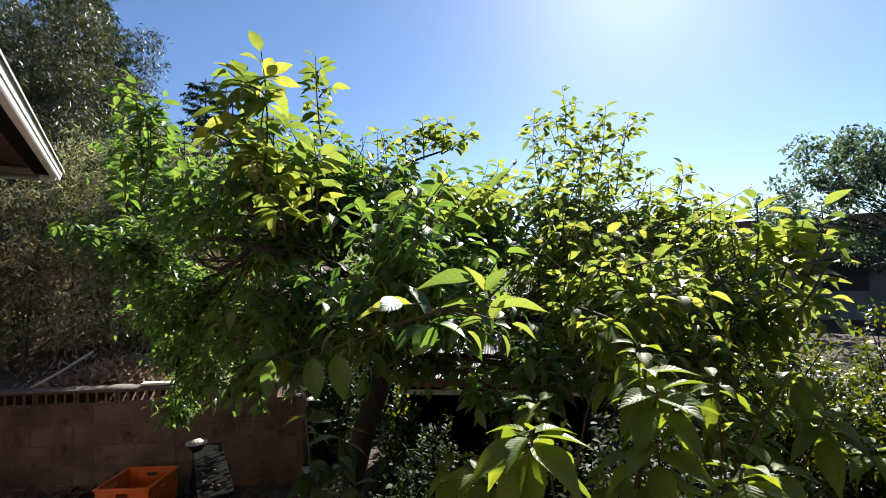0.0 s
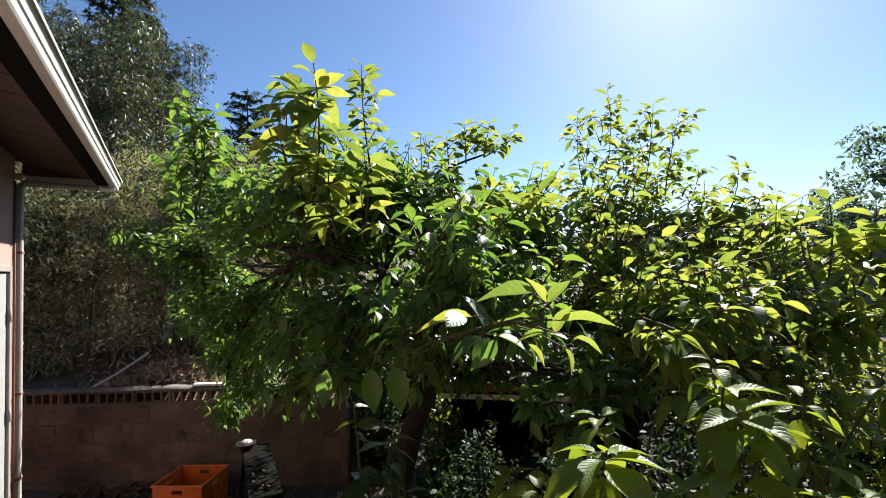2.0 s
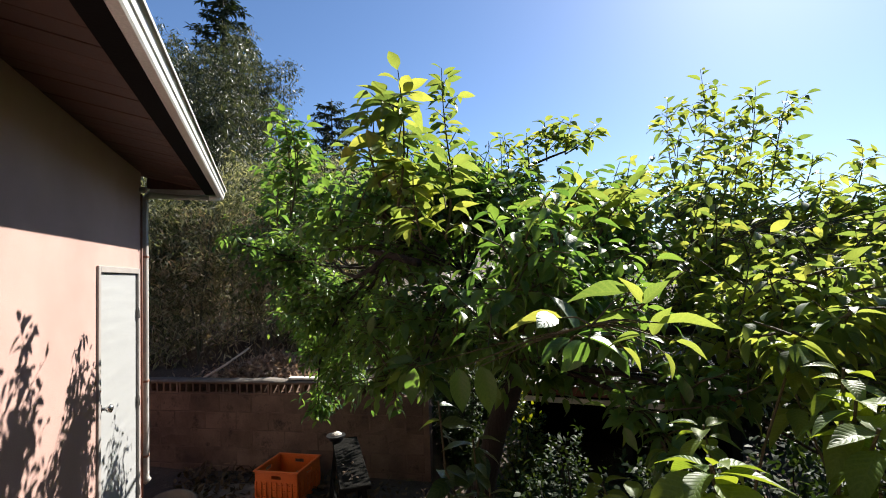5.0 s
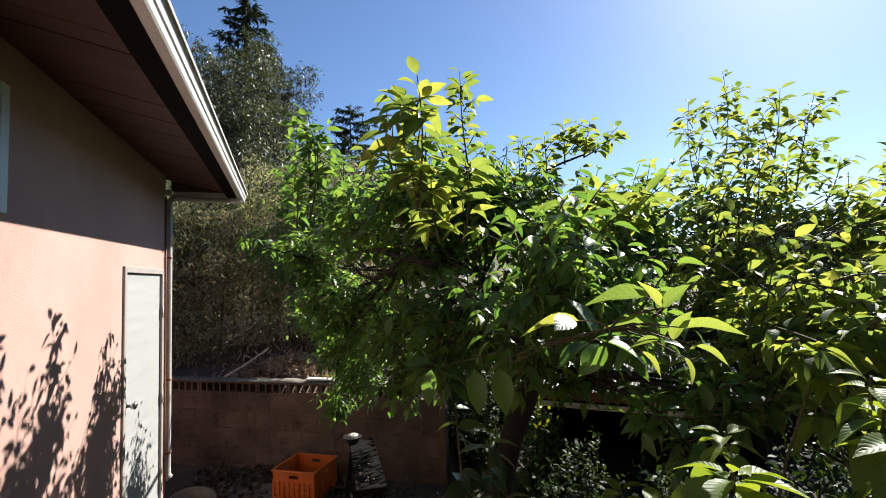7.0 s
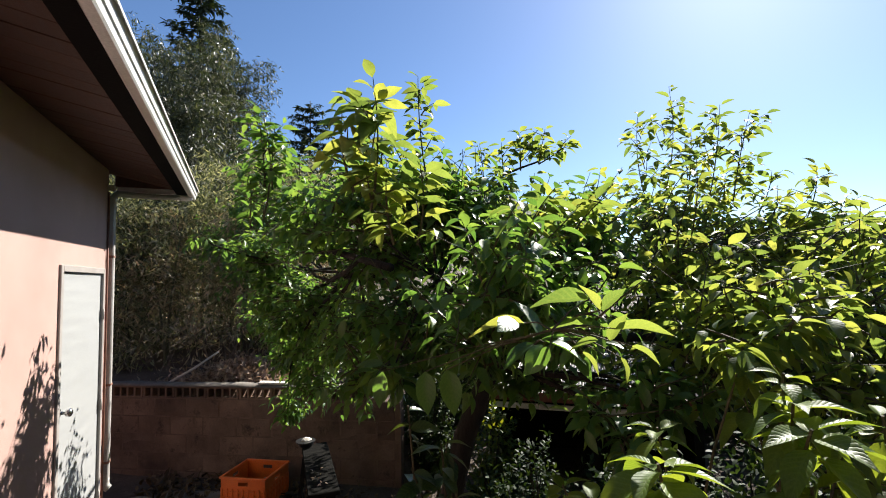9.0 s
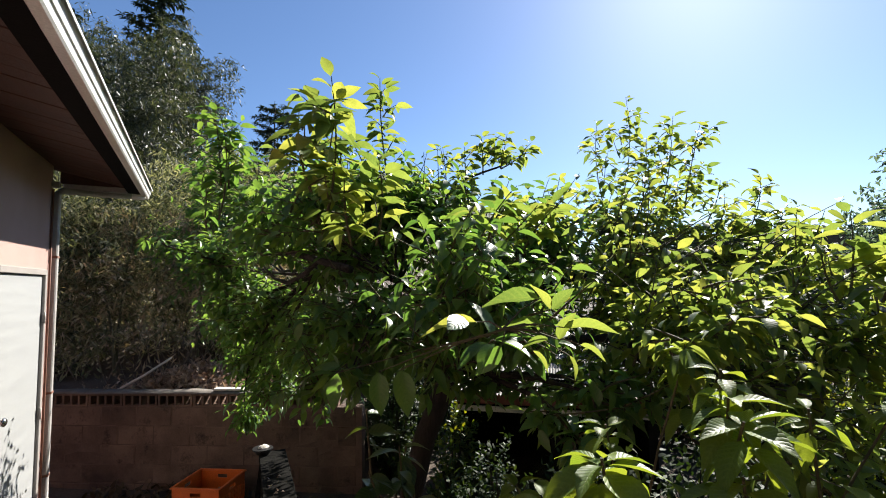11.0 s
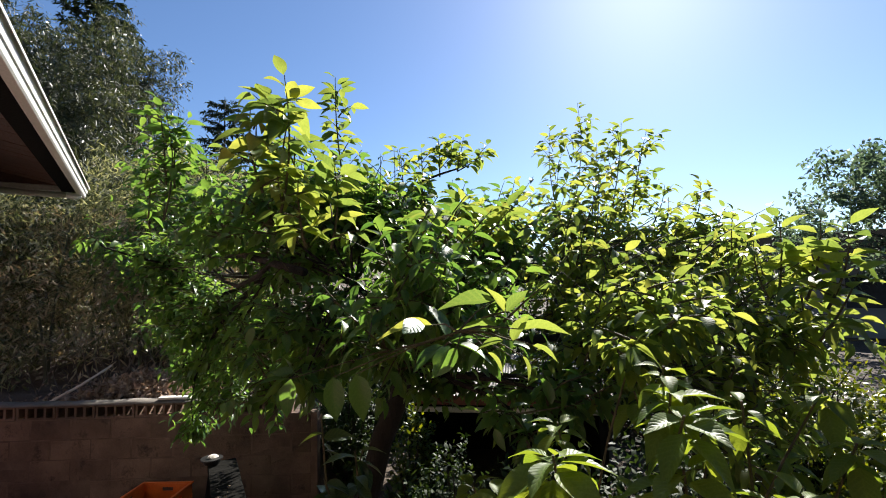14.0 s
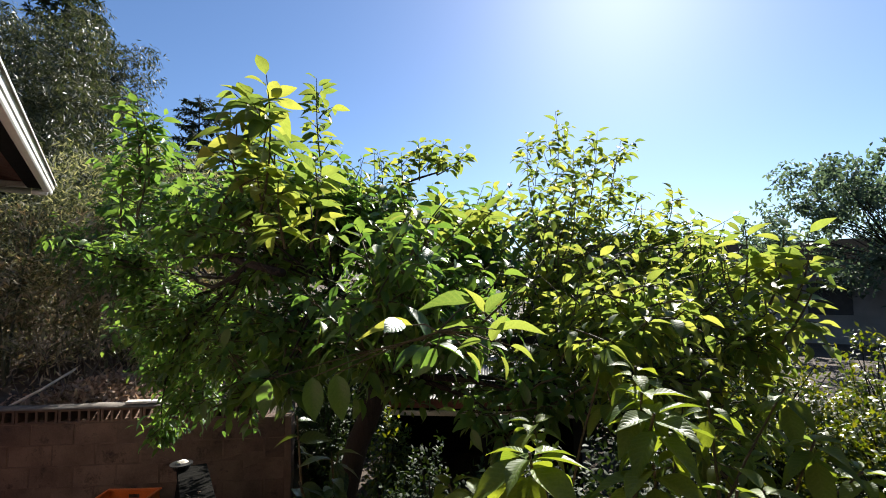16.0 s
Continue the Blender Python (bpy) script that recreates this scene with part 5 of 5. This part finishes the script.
# ---- big broad-leaved tree and far house ----
def broad_tree(name, label, at, height, spread, seed, n=46):
    r = random.Random(seed)
    ob = tagged(empty(name, pose(*at)), label, "tree")
    part("trunk", tube(bmesh.new(), bent((0, 0, -0.3), (0.2, 0, height * 0.45), r, 6, 0.05), [0.22 - 0.02 * i for i in range(7)], 10), BARK, ob, smooth=True)
    tw_, lv = bmesh.new(), []
    for k in range(n):
        d = unit(r)
        p = Vector((d.x * spread, d.y * spread, height * 0.62 + d.z * height * 0.38))
        p = Vector((0.2, 0, height * 0.6)).lerp(p, r.uniform(0.45, 1.0))
        tube(tw_, bent((0.2, 0, height * 0.42), p, r, 5, 0.12), [0.026, 0.020, 0.016, 0.012, 0.008, 0.005], 5, False)
        for _ in range(16):
            dd = unit(r)
            q = p + Vector((dd.x, dd.y, dd.z * 0.7)) * r.uniform(0.2, 0.75)
            for j in range(11):
                w = q + unit(r) * 0.16
                e = unit(r)
                lv.append((tuple(w), tuple(e), tuple(Vector((0, 0, 1)) + unit(r) * 0.7), r.uniform(0.12, 0.22)))
    part("limb", tw_, BARK, ob)["kind"] = "stuff"
    cloud("foliage", SMALL, lv, HAZYLEAF, ob)
    return ob


broad_tree("broad_leaved_tree", "large broad-leaved tree beyond the hedge, bluish haze in its leaf colour", (19.2, 3.3, GROUND), 6.1, 4.1, 71, 100)
far_house = tagged(empty("far_house", pose(23.0, 6.5, GROUND, 0, 0, -70)), "plain grey plastered house behind the far tree", "house")
part("wall", boxed((-5, -3, 0), (5, 3, 2.6)), PLASTER, far_house)
bm = bmesh.new()
v = [bm.verts.new(p) for p in ((-5.3, -3.4, 2.55), (5.3, -3.4, 2.55), (5.3, 3.4, 2.55), (-5.3, 3.4, 2.55), (-5.3, 0, 3.8), (5.3, 0, 3.8))]
for f in ((0, 1, 5, 4), (2, 3, 4, 5), (1, 2, 5), (3, 0, 4), (3, 2, 1, 0)):
    bm.faces.new([v[i] for i in f])
part("roof", bm, NEARBLACK, far_house)
for x in (-3, 0, 3):
    part("window", boxed((x - 0.6, -3.04, 1.0), (x + 0.6, -3.005, 2.1)), BLACKP, far_house)

# ---- low open shed with a corrugated roof beyond the tree ----
shed = tagged(empty("shed", pose(2.93, 4.00, GROUND, 0, 0, -41.4)), "low open-fronted shed with a sunlit corrugated roof", "shed")
SHED_L, SHED_R, SHED_D = -0.62, 1.35, 1.25
bm = bmesh.new()
n = 256
ra, rb, rc, rd = [], [], [], []
for i in range(n + 1):
    x = SHED_L - 0.06 + (SHED_R - SHED_L + 0.12) * i / n
    w = 0.010 * math.sin(i * math.tau / 4 + 0.4)
    for row, yy, z in ((ra, -0.12, 1.000), (rb, SHED_D + 0.08, 1.200), (rc, -0.12, 0.996), (rd, SHED_D + 0.08, 1.196)):
        row.append(bm.verts.new((x, yy, z + w)))
for i in range(n):
    bm.faces.new((ra[i], ra[i + 1], rb[i + 1], rb[i]))
    bm.faces.new((rc[i], rd[i], rd[i + 1], rc[i + 1]))
    bm.faces.new((ra[i], rc[i], rc[i + 1], ra[i + 1]))
part("roof_sheet", bm, SHEET, shed, "pale corrugated sheet")
part("beam", boxed((SHED_L, -0.06, 0.885), (SHED_R, 0.0, 0.985), 0.005), BEAM, shed, "red-brown timber beam")
part("rail", boxed((SHED_L, -0.05, 0.805), (SHED_R, -0.01, 0.855), 0.004), DRYWOOD, shed, "grey timber rail")
# near-black walls and posts put the shed's inner shade into their colour
part("back_wall", boxed((SHED_L, SHED_D, -0.1), (SHED_R, SHED_D + 0.05, 1.17)), NEARBLACK, shed)
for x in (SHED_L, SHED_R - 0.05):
    part("side_wall", boxed((x, 0.004, -0.1), (x + 0.05, SHED_D - 0.002, 0.99)), NEARBLACK, shed)
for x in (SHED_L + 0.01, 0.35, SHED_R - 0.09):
    part("post", boxed((x, -0.058, -0.1), (x + 0.08, 0.0, 0.803), 0.005), NEARBLACK, shed)
